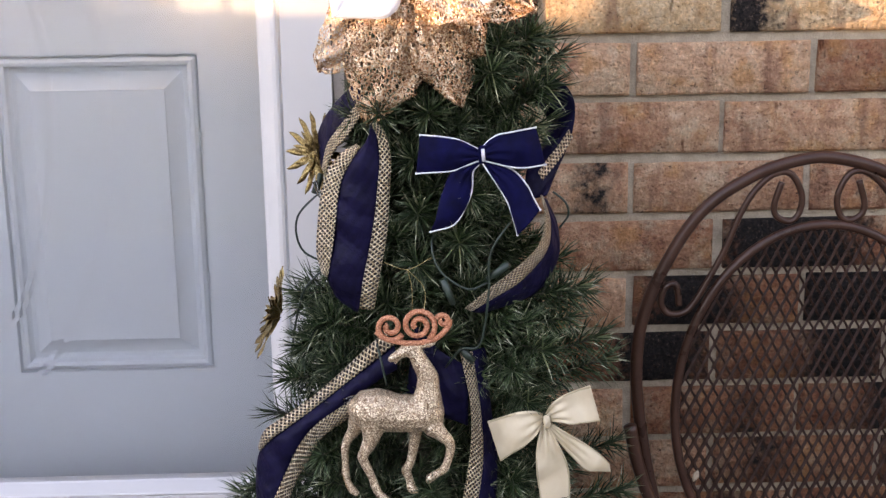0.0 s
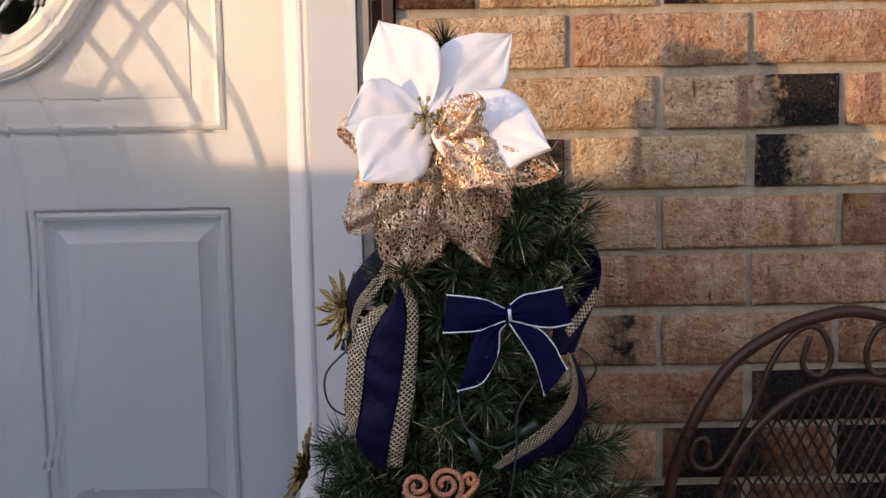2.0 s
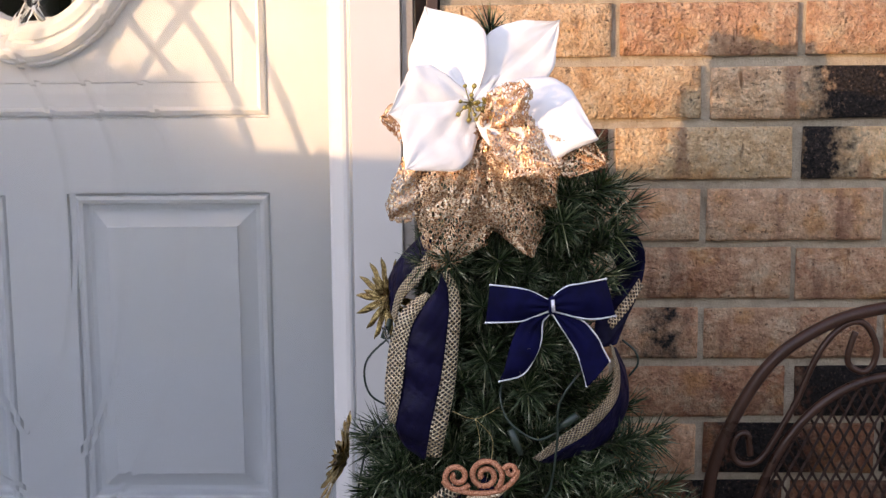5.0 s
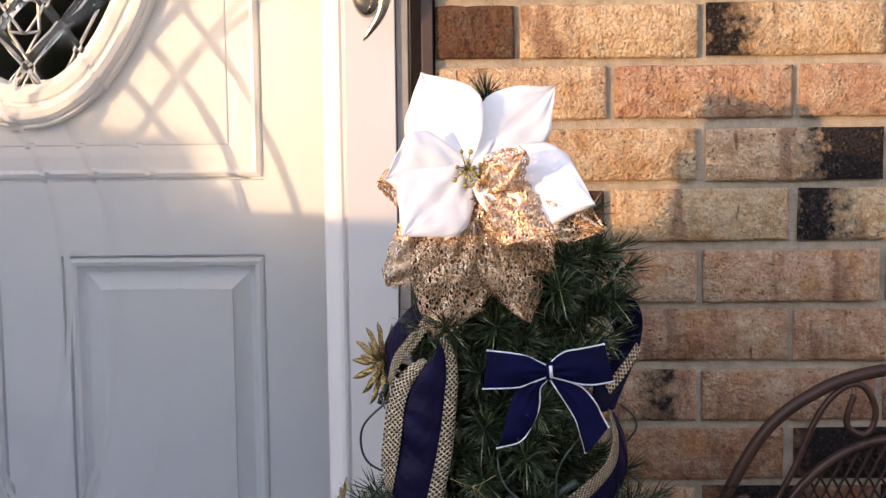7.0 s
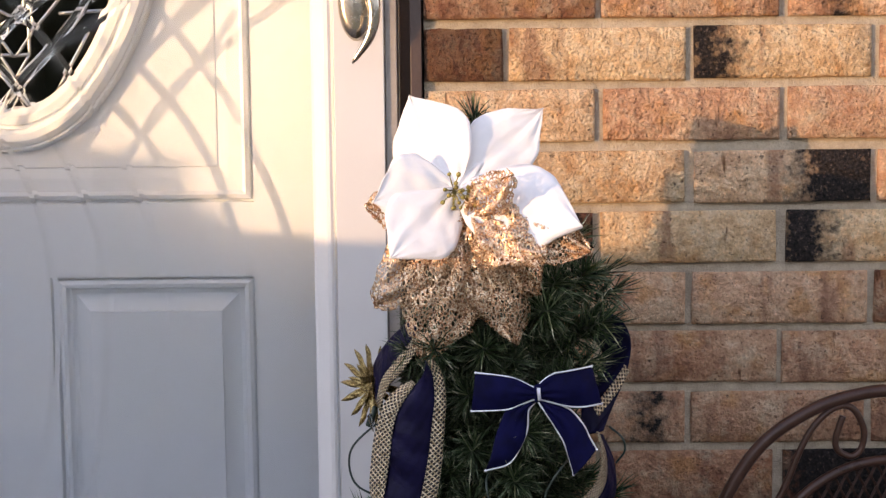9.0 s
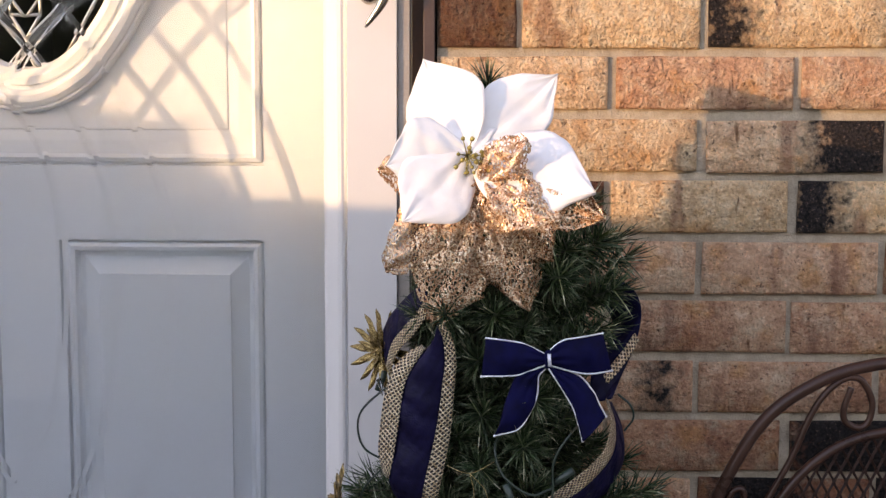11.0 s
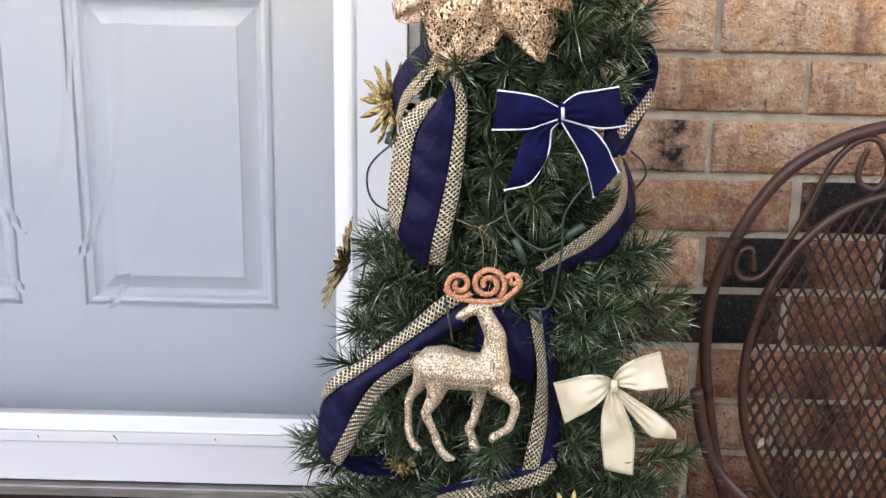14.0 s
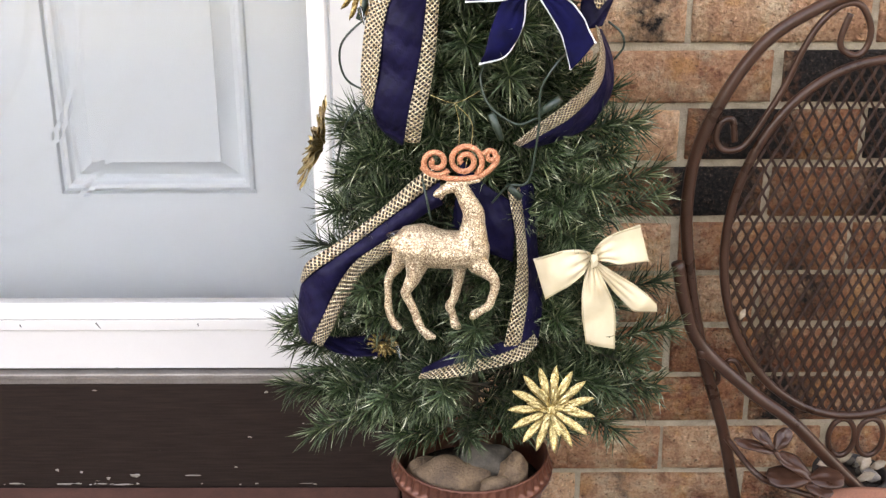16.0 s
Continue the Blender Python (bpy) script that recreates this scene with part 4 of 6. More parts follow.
    # tips that open towards the viewer between the ornaments
    for x, z, up, back in ((0.029, 0.801, 0.2, 0), (0.034, 0.825, 0.35, 0.02), (0.064, 0.835, 0.6, 0.03), (0.083, 0.785, 0.3, 0.04), (-0.084, 0.765, 0.4, 0), (-0.108, 0.758, 0.3, 0.03), (-0.030, 0.757, 0.1, 0.02),
                           (0.004, 0.688, 0.0, 0), (-0.041, 0.669, -0.1, 0.01), (-0.045, 0.713, 0.0, 0.02), (-0.002, 0.643, -0.1, 0), (-0.051, 0.619, 0.0, 0), (-0.140, 0.557, 0.1, 0.03), (-0.160, 0.538, 0.0, 0.05),
                           (-0.175, 0.498, 0.0, 0.05), (0.042, 0.513, 0.0, 0), (0.077, 0.532, 0.1, 0.02), (0.102, 0.551, 0.2, 0.05), (0.062, 0.482, -0.1, 0.01), (-0.141, 0.418, -0.1, 0), (-0.043, 0.395, -0.2, -0.035),
                           (-0.033, 0.390, 0.1, -0.03), (-0.210, 0.385, 0.0, 0.05), (-0.074, 0.315, -0.2, -0.02), (-0.123, 0.307, -0.2, -0.01), (-0.172, 0.319, -0.1, 0.02), (0.086, 0.310, -0.2, 0.0),
                           (0.121, 0.340, 0.0, 0.03), (0.106, 0.279, -0.3, 0.02), (0.046, 0.397, 0.0, 0.01)):
        tip = Vector((x, -0.272 + back, z))
        root = Vector((AXIS.x + (x - AXIS.x) * 0.45, AXIS.y, z - up * 0.09))
        d = tip - root
        ln = min(lengths, key=lambda q: abs(q - d.length))
        ob = new("branch", meshes[ln][int(abs(x * 1000)) % 3])
        ob.parent = t
        ob.matrix_world = Matrix.Translation(tip) @ d.to_track_quat("X", "Z").to_matrix().to_4x4() @ Matrix.Translation((-ln, 0, 0))
    for x, y, z in ((0.045, -0.235, 0.786), (0.074, -0.225, 0.773), (0.069, -0.225, 0.752), (0.056, -0.23, 0.742), (0.072, -0.215, 0.757), (0.052, -0.19, 0.718), (0.050, -0.19, 0.690), (0.048, -0.17, 0.660), (0.128, -0.19, 0.560), (0.140, -0.20, 0.515), (0.150, -0.18, 0.485), (0.120, -0.22, 0.575), (0.158, -0.17, 0.400), (0.165, -0.19, 0.355), (0.150, -0.22, 0.300), (0.145, -0.18, 0.260), (-0.225, -0.20, 0.375), (-0.235, -0.19, 0.350),
                    (-0.225, -0.21, 0.290), (-0.205, -0.22, 0.268), (-0.20, -0.19, 0.300), (-0.140, -0.20, 0.585), (-0.185, -0.20, 0.470), (-0.168, -0.18, 0.505), (0.080, -0.20, 0.838), (0.060, -0.21, 0.842), (0.092, -0.19, 0.820), (-0.036, -0.215, 0.972), (-0.028, -0.210, 0.958)):
        tip = Vector((x, y, z))
        root = Vector((AXIS.x, AXIS.y, z + (0.03 if z < 0.33 else -0.05)))
        d = tip - root
        ln = min(lengths, key=lambda q: abs(q - d.length))
        ob = new("branch", meshes[ln][int(abs(z * 1000)) % 3])
        ob.parent = t
        ob.matrix_world = Matrix.Translation(tip) @ d.to_track_quat("X", "Z").to_matrix().to_4x4() @ Matrix.Translation((-ln, 0, 0))
    bpy.context.view_layer.update()
    inv = t.matrix_world.inverted()
    for c in t.children:
        c.matrix_parent_inverse = inv


planter_pot()
river_stones()
christmas_tree()


# ---- ribbon wound round the tree ----
def ribbon_garland():
    r = thing("ribbon_garland", (-0.0410, -0.25, 0.5140), "navy satin ribbon with woven gold edges wound round the tree", "ribbon")

    def length(left, right, edges="both", bow_out=0.006, gold=0.25, seed=0):
        lo = gold if edges in ("both", "left") else 0.0
        hi = 1 - gold if edges in ("both", "right") else 1.0
        band = solid(part("band", strip(left, right, 10, 8, lo, hi, bow_out, 0.003, seed), M_SATIN, r, "navy satin band"), 0.0007)
        for a, b in ([(0.0, gold)] if lo else []) + ([(1 - gold, 1.0)] if hi < 1 else []):
            solid(part("gold_edge", strip(left, right, 5, 8, a, b, bow_out, 0.003, seed), M_NET, band, "woven gold mesh edge"), 0.0009)
    # the wide drop beside the door: gold selvedges and the band between them
    drop_l = [(-0.0880, -0.2700, 0.7450), (-0.1010, -0.2700, 0.7310), (-0.1130, -0.2700, 0.7110), (-0.1180, -0.2700, 0.6930), (-0.1210, -0.2700, 0.6690), (-0.1250, -0.2700, 0.6420), (-0.1300, -0.2700, 0.6160), (-0.1220, -0.2620, 0.5940), (-0.1060, -0.2550, 0.5780)]
    drop_r = [(-0.0870, -0.2740, 0.7600), (-0.0810, -0.2740, 0.7480), (-0.0790, -0.2740, 0.7280), (-0.0810, -0.2740, 0.7070), (-0.0840, -0.2740, 0.6810), (-0.0880, -0.2740, 0.6570), (-0.0930, -0.2740, 0.6330), (-0.0980, -0.2740, 0.6120), (-0.1020, -0.2620, 0.5830)]
    band = solid(part("band", strip(drop_l, drop_r, 12, 8, 0, 1, 0.006, 0.005, 1), M_SATIN, r, "navy satin band"), 0.0007)
    for a, b in (([(-0.1000, -0.2640, 0.7400), (-0.1150, -0.2640, 0.7310), (-0.1270, -0.2640, 0.7160), (-0.1340, -0.2640, 0.6940), (-0.1380, -0.2640, 0.6670), (-0.1400, -0.2640, 0.6400), (-0.1360, -0.2640, 0.6190)], [(-0.0960, -0.2725, 0.7390), (-0.1040, -0.2725, 0.7270), (-0.1130, -0.2725, 0.7120), (-0.1180, -0.2725, 0.6930), (-0.1210, -0.2725, 0.6690), (-0.1250, -0.2725, 0.6430), (-0.1300, -0.2725, 0.6170)]), (drop_r, [(-0.0810, -0.2710, 0.7610), (-0.0730, -0.2710, 0.7490), (-0.0690, -0.2710, 0.7270), (-0.0700, -0.2710, 0.7060), (-0.0720, -0.2710, 0.6800), (-0.0740, -0.2710, 0.6580), (-0.0780, -0.2710, 0.6350), (-0.0830, -0.2710, 0.6110), (-0.0880, -0.2600, 0.5820)])):
        solid(part("gold_edge", strip(a, b, 5, 8, 0, 1, 0.002, 0.002, 1), M_NET, band, "woven gold mesh edge"), 0.0009)
    length([(-0.1020, -0.235, 0.7920), (-0.1250, -0.215, 0.7670), (-0.1390, -0.195, 0.7420), (-0.1430, -0.180, 0.7160)],
           [(-0.0880, -0.255, 0.7770), (-0.1070, -0.248, 0.7480), (-0.1230, -0.235, 0.7280), (-0.1320, -0.220, 0.7030)], "right", 0.004, 0.4, 2)
    # the loop that stands out beside the velvet bow
    hoop_o = [(0.0620, -0.2000, 0.7890), (0.0830, -0.1900, 0.7910), (0.1020, -0.1800, 0.7810), (0.1110, -0.1800, 0.7630), (0.1100, -0.1800, 0.7410), (0.1040, -0.1800, 0.7200), (0.0930, -0.1900, 0.6990), (0.0820, -0.2000, 0.6760)]
    hoop_i = [(0.0550, -0.1800, 0.7650), (0.0700, -0.1600, 0.7620), (0.0830, -0.1500, 0.7530), (0.0880, -0.1500, 0.7380), (0.0810, -0.1650, 0.7240), (0.0710, -0.1800, 0.7100), (0.0610, -0.2000, 0.6980), (0.0620, -0.2050, 0.6740)]
    band = solid(part("band", strip(hoop_o, hoop_i, 10, 8, 0, 1, 0.003, 0.003, 3), M_SATIN, r, "navy satin band"), 0.0007)
    solid(part("gold_edge", strip([(0.1040, -0.1900, 0.7390), (0.0930, -0.2000, 0.7260), (0.0820, -0.2100, 0.7150), (0.0710, -0.2200, 0.7030)], [(0.1080, -0.1920, 0.7320), (0.0990, -0.2020, 0.7200), (0.0880, -0.2120, 0.7080), (0.0750, -0.2200, 0.6950)], 5, 8, 0, 1, 0.001, 0.001, 3), M_NET, band, "woven gold mesh edge"), 0.0009)
    length([(0.073, -0.225, 0.682), (0.076, -0.24, 0.663), (0.071, -0.25, 0.643), (0.059, -0.258, 0.629), (0.041, -0.264, 0.616), (0.02, -0.268, 0.601), (-0.003, -0.264, 0.582)],
           [(0.082, -0.195, 0.672), (0.092, -0.2, 0.648), (0.094, -0.205, 0.621), (0.085, -0.215, 0.601), (0.07, -0.225, 0.585), (0.045, -0.24, 0.578), (0.015, -0.25, 0.573)], "left", 0.005, 0.36, 4)
    # the slanting length under the deer, turned back at its outer end
    slant_u = [(-0.0700, -0.2620, 0.5460), (-0.0940, -0.2620, 0.5270), (-0.1180, -0.2620, 0.5090), (-0.1420, -0.2620, 0.4900), (-0.1690, -0.2620, 0.4700), (-0.1880, -0.2620, 0.4560), (-0.2030, -0.2540, 0.4390), (-0.2090, -0.2480, 0.4100), (-0.2090, -0.2460, 0.3820), (-0.2000, -0.2500, 0.3720)]
    slant_l = [(-0.0670, -0.2660, 0.5240), (-0.0830, -0.2660, 0.5140), (-0.1020, -0.2660, 0.5010), (-0.1230, -0.2660, 0.4860), (-0.1450, -0.2660, 0.4710), (-0.1620, -0.2660, 0.4510), (-0.1740, -0.2660, 0.4290), (-0.1830, -0.2660, 0.4090), (-0.1900, -0.2660, 0.3950), (-0.1950, -0.2660, 0.3850)]
    band = solid(part("band", strip(slant_u, slant_l, 12, 8, 0, 1, 0.005, 0.004, 5), M_SATIN, r, "navy satin band"), 0.0007)
    for a, b in (([(-0.0780, -0.2590, 0.5590), (-0.0990, -0.2590, 0.5410), (-0.1230, -0.2590, 0.5180), (-0.1500, -0.2590, 0.4950), (-0.1770, -0.2590, 0.4760), (-0.1970, -0.2590, 0.4620), (-0.2050, -0.2520, 0.4420)], [(-0.0700, -0.2645, 0.5470), (-0.0940, -0.2645, 0.5280), (-0.1180, -0.2645, 0.5090), (-0.1420, -0.2645, 0.4900), (-0.1690, -0.2645, 0.4700), (-0.1880, -0.2645, 0.4570), (-0.2030, -0.2560, 0.4400)]), ([(-0.0990, -0.2685, 0.5030), (-0.1230, -0.2685, 0.4870), (-0.1450, -0.2685, 0.4720), (-0.1620, -0.2685, 0.4520), (-0.1740, -0.2685, 0.4290), (-0.1840, -0.2685, 0.4080), (-0.1950, -0.2685, 0.3860)], [(-0.0940, -0.2665, 0.4880), (-0.1180, -0.2665, 0.4740), (-0.1410, -0.2665, 0.4560), (-0.1570, -0.2665, 0.4310), (-0.1680, -0.2665, 0.4120), (-0.1750, -0.2665, 0.3950), (-0.1860, -0.2665, 0.3770)])):
        solid(part("gold_edge", strip(a, b, 5, 8, 0, 1, 0.002, 0.002, 5), M_NET, band, "woven gold mesh edge"), 0.0009)
    length([(-0.2070, -0.222, 0.4060), (-0.2050, -0.226, 0.3800), (-0.1740, -0.215, 0.3620), (-0.1290, -0.205, 0.3600)],
           [(-0.1900, -0.246, 0.3770), (-0.1820, -0.246, 0.3640), (-0.1600, -0.240, 0.3530), (-0.1290, -0.232, 0.3480)], "none", 0.002, 0.25, 6)
    length([(-0.0070, -0.255, 0.5350), (0.0020, -0.266, 0.4850), (0.0010, -0.270, 0.4380), (-0.0100, -0.272, 0.3720)],
           [(0.0190, -0.228, 0.5320), (0.0230, -0.240, 0.4770), (0.0290, -0.246, 0.4170), (0.0250, -0.254, 0.3700)], "left", 0.004, 0.46, 7)
    length([(0.0260, -0.262, 0.3790), (0.0080, -0.279, 0.3690), (-0.0190, -0.287, 0.3640), (-0.0620, -0.290, 0.3550), (-0.0920, -0.284, 0.3500)],
           [(0.0170, -0.248, 0.3920), (-0.0010, -0.262, 0.3850), (-0.0190, -0.268, 0.3800), (-0.0530, -0.270, 0.3730), (-0.0880, -0.276, 0.3570)], "left", 0.002, 0.55, 8)
    length([(-0.0500, -0.235, 0.5590), (-0.0260, -0.245, 0.5340), (0.0010, -0.248, 0.5180)], [(-0.0600, -0.235, 0.4840), (-0.0310, -0.245, 0.4690), (0.0000, -0.248, 0.4580)], "none", 0.003, 0.25, 9)
    hang(r)


ribbon_garland()


# ---- flowers at the top ----
def stamens(parent, at, n, spread, seed, material):
    rnd = random.Random(seed)
    for _ in range(n):
        a, r = rnd.uniform(0, 6.28), spread * math.sqrt(rnd.random())
        tip = Vector(at) + Vector((r * math.cos(a), -rnd.uniform(0.006, 0.016), r * math.sin(a)))
        bm = tube(bmesh.new(), [at, tip], 0.0006, 5)
        ball(bm, tip, rnd.uniform(0.0014, 0.0026), (1, 1, 1), 0, 0, 1)
        part("stamen", bm, material, parent)


def white_poinsettia():
    f = thing("poinsettia", (-0.0570, -0.25, 0.9140), "large white silk poinsettia at the tree top", "artificial flower", "flowers at the tree top")
    c = Vector((-0.0590, -0.266, 0.9140))
    for i, (tip, w, cup, fc) in enumerate((((-0.1000, -0.235, 0.9990), 0.078, 0.002, (-0.25, -1, 0.1)), ((0.0230, -0.225, 0.9860), 0.068, 0.002, (0.1, -1, 0.15)), ((0.0510, -0.311, 0.8825), 0.088, 0.003, (0.3, -1, 0.35)),
                                           ((-0.1313, -0.295, 0.9049), 0.078, 0.002, (-0.3, -1, 0.1)), ((-0.1155, -0.315, 0.8572), 0.072, 0.002, (-0.2, -1, -0.1)), ((-0.0550, -0.232, 0.9700), 0.05, 0.003, (0, -1, 0)))):
        p = part("petal", hit_petal(c + Vector((0, -0.001 * i, 0)), tip, w, cup, 0.52, fc, 0.003, i, 26, 16, 1.15, 0.0005), M_WHITE, f)
        solid(p, 0.0006)
    stamens(f, (-0.0600, -0.274, 0.9130), 16, 0.016, 5, M_BUD)
    hang(f)


def gold_poinsettia():
    f = thing("poinsettia", (-0.0390, -0.265, 0.8900), "crinkled gold lace poinsettia under the white flower", "artificial flower", "flowers at the tree top")
    c = Vector((-0.0460, -0.274, 0.8920))
    for i, (tip, w, cup, fc, be) in enumerate((((-0.1410, -0.240, 0.9000), 0.050, 0.006, (-0.4, -1, 0.1), 0.7), ((-0.1330, -0.254, 0.8060), 0.062, 0.010, (-0.3, -1, -0.1), 0.6), ((-0.0900, -0.262, 0.7570), 0.066, 0.012, (-0.15, -1, -0.2), 0.62),
                                               ((-0.0450, -0.262, 0.7900), 0.055, 0.010, (0, -1, -0.2), 0.6), ((-0.0040, -0.270, 0.7740), 0.056, 0.012, (0.1, -1, -0.2), 0.62), ((0.0170, -0.270, 0.8190), 0.048, 0.010, (0.15, -1, 0), 0.6),
                                               ((0.0600, -0.308, 0.8590), 0.056, 0.010, (0.2, -1, 0.5), 0.55), ((0.0180, -0.322, 0.8560), 0.062, 0.010, (0.1, -1, 0.5), 0.5), ((-0.0090, -0.312, 0.9280), 0.040, 0.010, (0.1, -1, 0.3), 0.5))):
        p = part("petal", hit_petal(c + Vector((0, -0.001 * i, 0)), tip, w, cup, be, fc, 0.013, i + 20, 28, 16, 0.8), M_LACE, f)
        solid(p, 0.0006)
    stamens(f, (-0.0490, -0.278, 0.9050), 10, 0.012, 8, M_BUD)
    hang(f)


white_poinsettia()
gold_poinsettia()


# ---- bows ----
def velvet_bow():
    """Two folded loops and two tails of stiff velvet, wired along their edges."""
    k = Vector((0.0130, -0.286, 0.7330))
    b = thing("bow", k, "deep blue velvet bow with silver wire edges", "bow")

    def piece(name, one, two, belly, wired):
        p = solid(part(name, strip(one, two, 18, 8, 0, 1, belly, 0.004, 3, 0.0025), M_VELVET, b), 0.0011)
        for e in wired:
            line = spline(e, 8)
            part("piping", tube(bmesh.new(), [q + Vector((0, -0.0012, 0)) for q in line], 0.0008, 6), M_PIPING, p, "silver wire edge")
            part("wire_end", ball(bmesh.new(), line[-1] + Vector((0, -0.0014, 0)), 0.0014, (1, 1, 1), 0, 0, 1), M_PIPING, p)
        return p

    def folded(top, low):
        piece("loop", top, low, 0.005, (top, low))
        n = len(top) - 1
        back = [[Vector(q) + Vector((0, 0.012 * math.sin(math.pi * i / n), dz * math.sin(math.pi * i / n))) for i, q in enumerate(e)] for e, dz in ((top, -0.004), (low, 0.004))]
        solid(part("loop", strip(back[0], back[1], 8, 8, 0, 1, -0.003, 0.002, 2), M_VELVET, b), 0.0011)
    folded([(0.0110, -0.2900, 0.7370), (0.0050, -0.2900, 0.7400), (-0.0050, -0.2900, 0.7450), (-0.0150, -0.2900, 0.7480), (-0.0290, -0.2900, 0.7500), (-0.0420, -0.2820, 0.7500)],
           [(0.0110, -0.2900, 0.7270), (0.0050, -0.2900, 0.7250), (-0.0050, -0.2900, 0.7210), (-0.0150, -0.2900, 0.7180), (-0.0300, -0.2900, 0.7170), (-0.0460, -0.2820, 0.7150)])
    folded([(0.0130, -0.2900, 0.7380), (0.0180, -0.2900, 0.7440), (0.0270, -0.2900, 0.7500), (0.0380, -0.2900, 0.7520), (0.0490, -0.2900, 0.7540), (0.0620, -0.2820, 0.7550)],
           [(0.0140, -0.2900, 0.7270), (0.0220, -0.2900, 0.7250), (0.0330, -0.2900, 0.7220), (0.0440, -0.2900, 0.7200), (0.0550, -0.2900, 0.7200), (0.0710, -0.2820, 0.7210)])
    left = [(0.0090, -0.2850, 0.7260), (-0.0030, -0.2890, 0.7220), (-0.0150, -0.2890, 0.7160), (-0.0210, -0.2890, 0.7030), (-0.0250, -0.2890, 0.6910), (-0.0270, -0.2890, 0.6810)]
    curl = [(0.0110, -0.2850, 0.7230), (0.0050, -0.2880, 0.7160), (0.0040, -0.2880, 0.7000), (-0.0020, -0.2880, 0.6840), (-0.0130, -0.2880, 0.6680), (-0.0340, -0.2880, 0.6620)]
    piece("tail", left, curl, 0.005, (curl,))
    inner = [(0.0130, -0.2870, 0.7250), (0.0190, -0.2900, 0.7160), (0.0270, -0.2900, 0.7040), (0.0360, -0.2900, 0.6880), (0.0410, -0.2900, 0.6730), (0.0450, -0.2900, 0.6580)]
    outer = [(0.0180, -0.2850, 0.7250), (0.0300, -0.2860, 0.7220), (0.0430, -0.2860, 0.7160), (0.0540, -0.2860, 0.7030), (0.0600, -0.2860, 0.6910), (0.0660, -0.2860, 0.6800)]
    piece("tail", inner, outer, 0.005, (inner, outer))
    part("knot", ball(bmesh.new(), k + Vector((0, -0.006, 0.0)), 1.0, (0.0040, 0.0045, 0.0085), 0.2, 3, 3), M_VELVET, b)
    part("tie", tube(bmesh.new(), [k + Vector((0.0005, -0.0108, 0.0055)), k + Vector((0.0008, -0.0116, 0.0)), k + Vector((0.0014, -0.0108, -0.0055))], 0.0016, 8), M_PIPING, b, "silver tie")
    hang(b)


velvet_bow()


def cream_bow():
    """A flat stitched bow: two folded loops and two tails, each with a hem along its edges."""
    k = Vector((0.074, -0.272, 0.473))
    b = thing("bow", k, "cream fabric bow with stitched hems and a notched tail", "bow")

    def piece(name, left, right, belly):
        p = solid(part(name, strip(left, right, 20, 8, 0, 1, belly, 0.006, 4, 0.0035), M_CREAM, b), 0.0009)
        for lo, hi in ((0.0, 0.05), (0.95, 1.0)):
            solid(part("hem", strip(left, right, 1, 8, lo, hi, belly, 0.006, 4), M_HEM, p, "stitched hem"), 0.0016)
    lt = [(0.0710, -0.2720, 0.4770), (0.0590, -0.2830, 0.4840), (0.0460, -0.2830, 0.4830), (0.0300, -0.2830, 0.4790), (0.0180, -0.2740, 0.4710)]
    lb = [(0.0720, -0.2720, 0.4690), (0.0630, -0.2830, 0.4600), (0.0520, -0.2830, 0.4490), (0.0410, -0.2830, 0.4430), (0.0300, -0.2740, 0.4310)]
    rt = [(0.0740, -0.2720, 0.4770), (0.0780, -0.2820, 0.4900), (0.0870, -0.2820, 0.4980), (0.1000, -0.2820, 0.5040), (0.1160, -0.2720, 0.5050)]
    rb = [(0.0750, -0.2720, 0.4700), (0.0860, -0.2820, 0.4730), (0.0980, -0.2820, 0.4700), (0.1100, -0.2820, 0.4720), (0.1260, -0.2720, 0.4690)]
    for top, low in ((lt, lb), (rt, rb)):
        piece("loop", top, low, 0.0012)
        back = [[(x, y + 0.009 * math.sin(math.pi * i / 4), z + dz * math.sin(math.pi * i / 4)) for i, (x, y, z) in enumerate(e)] for e, dz in ((top, -0.0045), (low, 0.002))]
        solid(part("loop", strip(back[0], back[1], 8, 8, 0, 1, -0.002, 0.002, 2), M_CREAM, b), 0.0009)
    piece("tail", [(0.0710, -0.2700, 0.4690), (0.0650, -0.2790, 0.4500), (0.0640, -0.2790, 0.4230), (0.0700, -0.2740, 0.3830)],
          [(0.0750, -0.2700, 0.4680), (0.0850, -0.2810, 0.4500), (0.0960, -0.2810, 0.4210), (0.0980, -0.2740, 0.3780)], 0.001)
    piece("tail", [(0.0740, -0.2700, 0.4670), (0.0840, -0.2760, 0.4540), (0.0960, -0.2760, 0.4380), (0.1120, -0.2760, 0.4210), (0.1240, -0.2760, 0.4190), (0.1380, -0.2680, 0.4140)],
          [(0.0760, -0.2700, 0.4690), (0.0890, -0.2800, 0.4640), (0.1060, -0.2800, 0.4520), (0.1210, -0.2800, 0.4410), (0.1280, -0.2800, 0.4350), (0.1360, -0.2680, 0.4230)], 0.001)
    part("knot", ball(bmesh.new(), k + Vector((0, -0.008, 0)), 1.0, (0.0036, 0.0046, 0.0064), 0.5, 3, 3), M_CREAM, b)
    hang(b)


cream_bow()


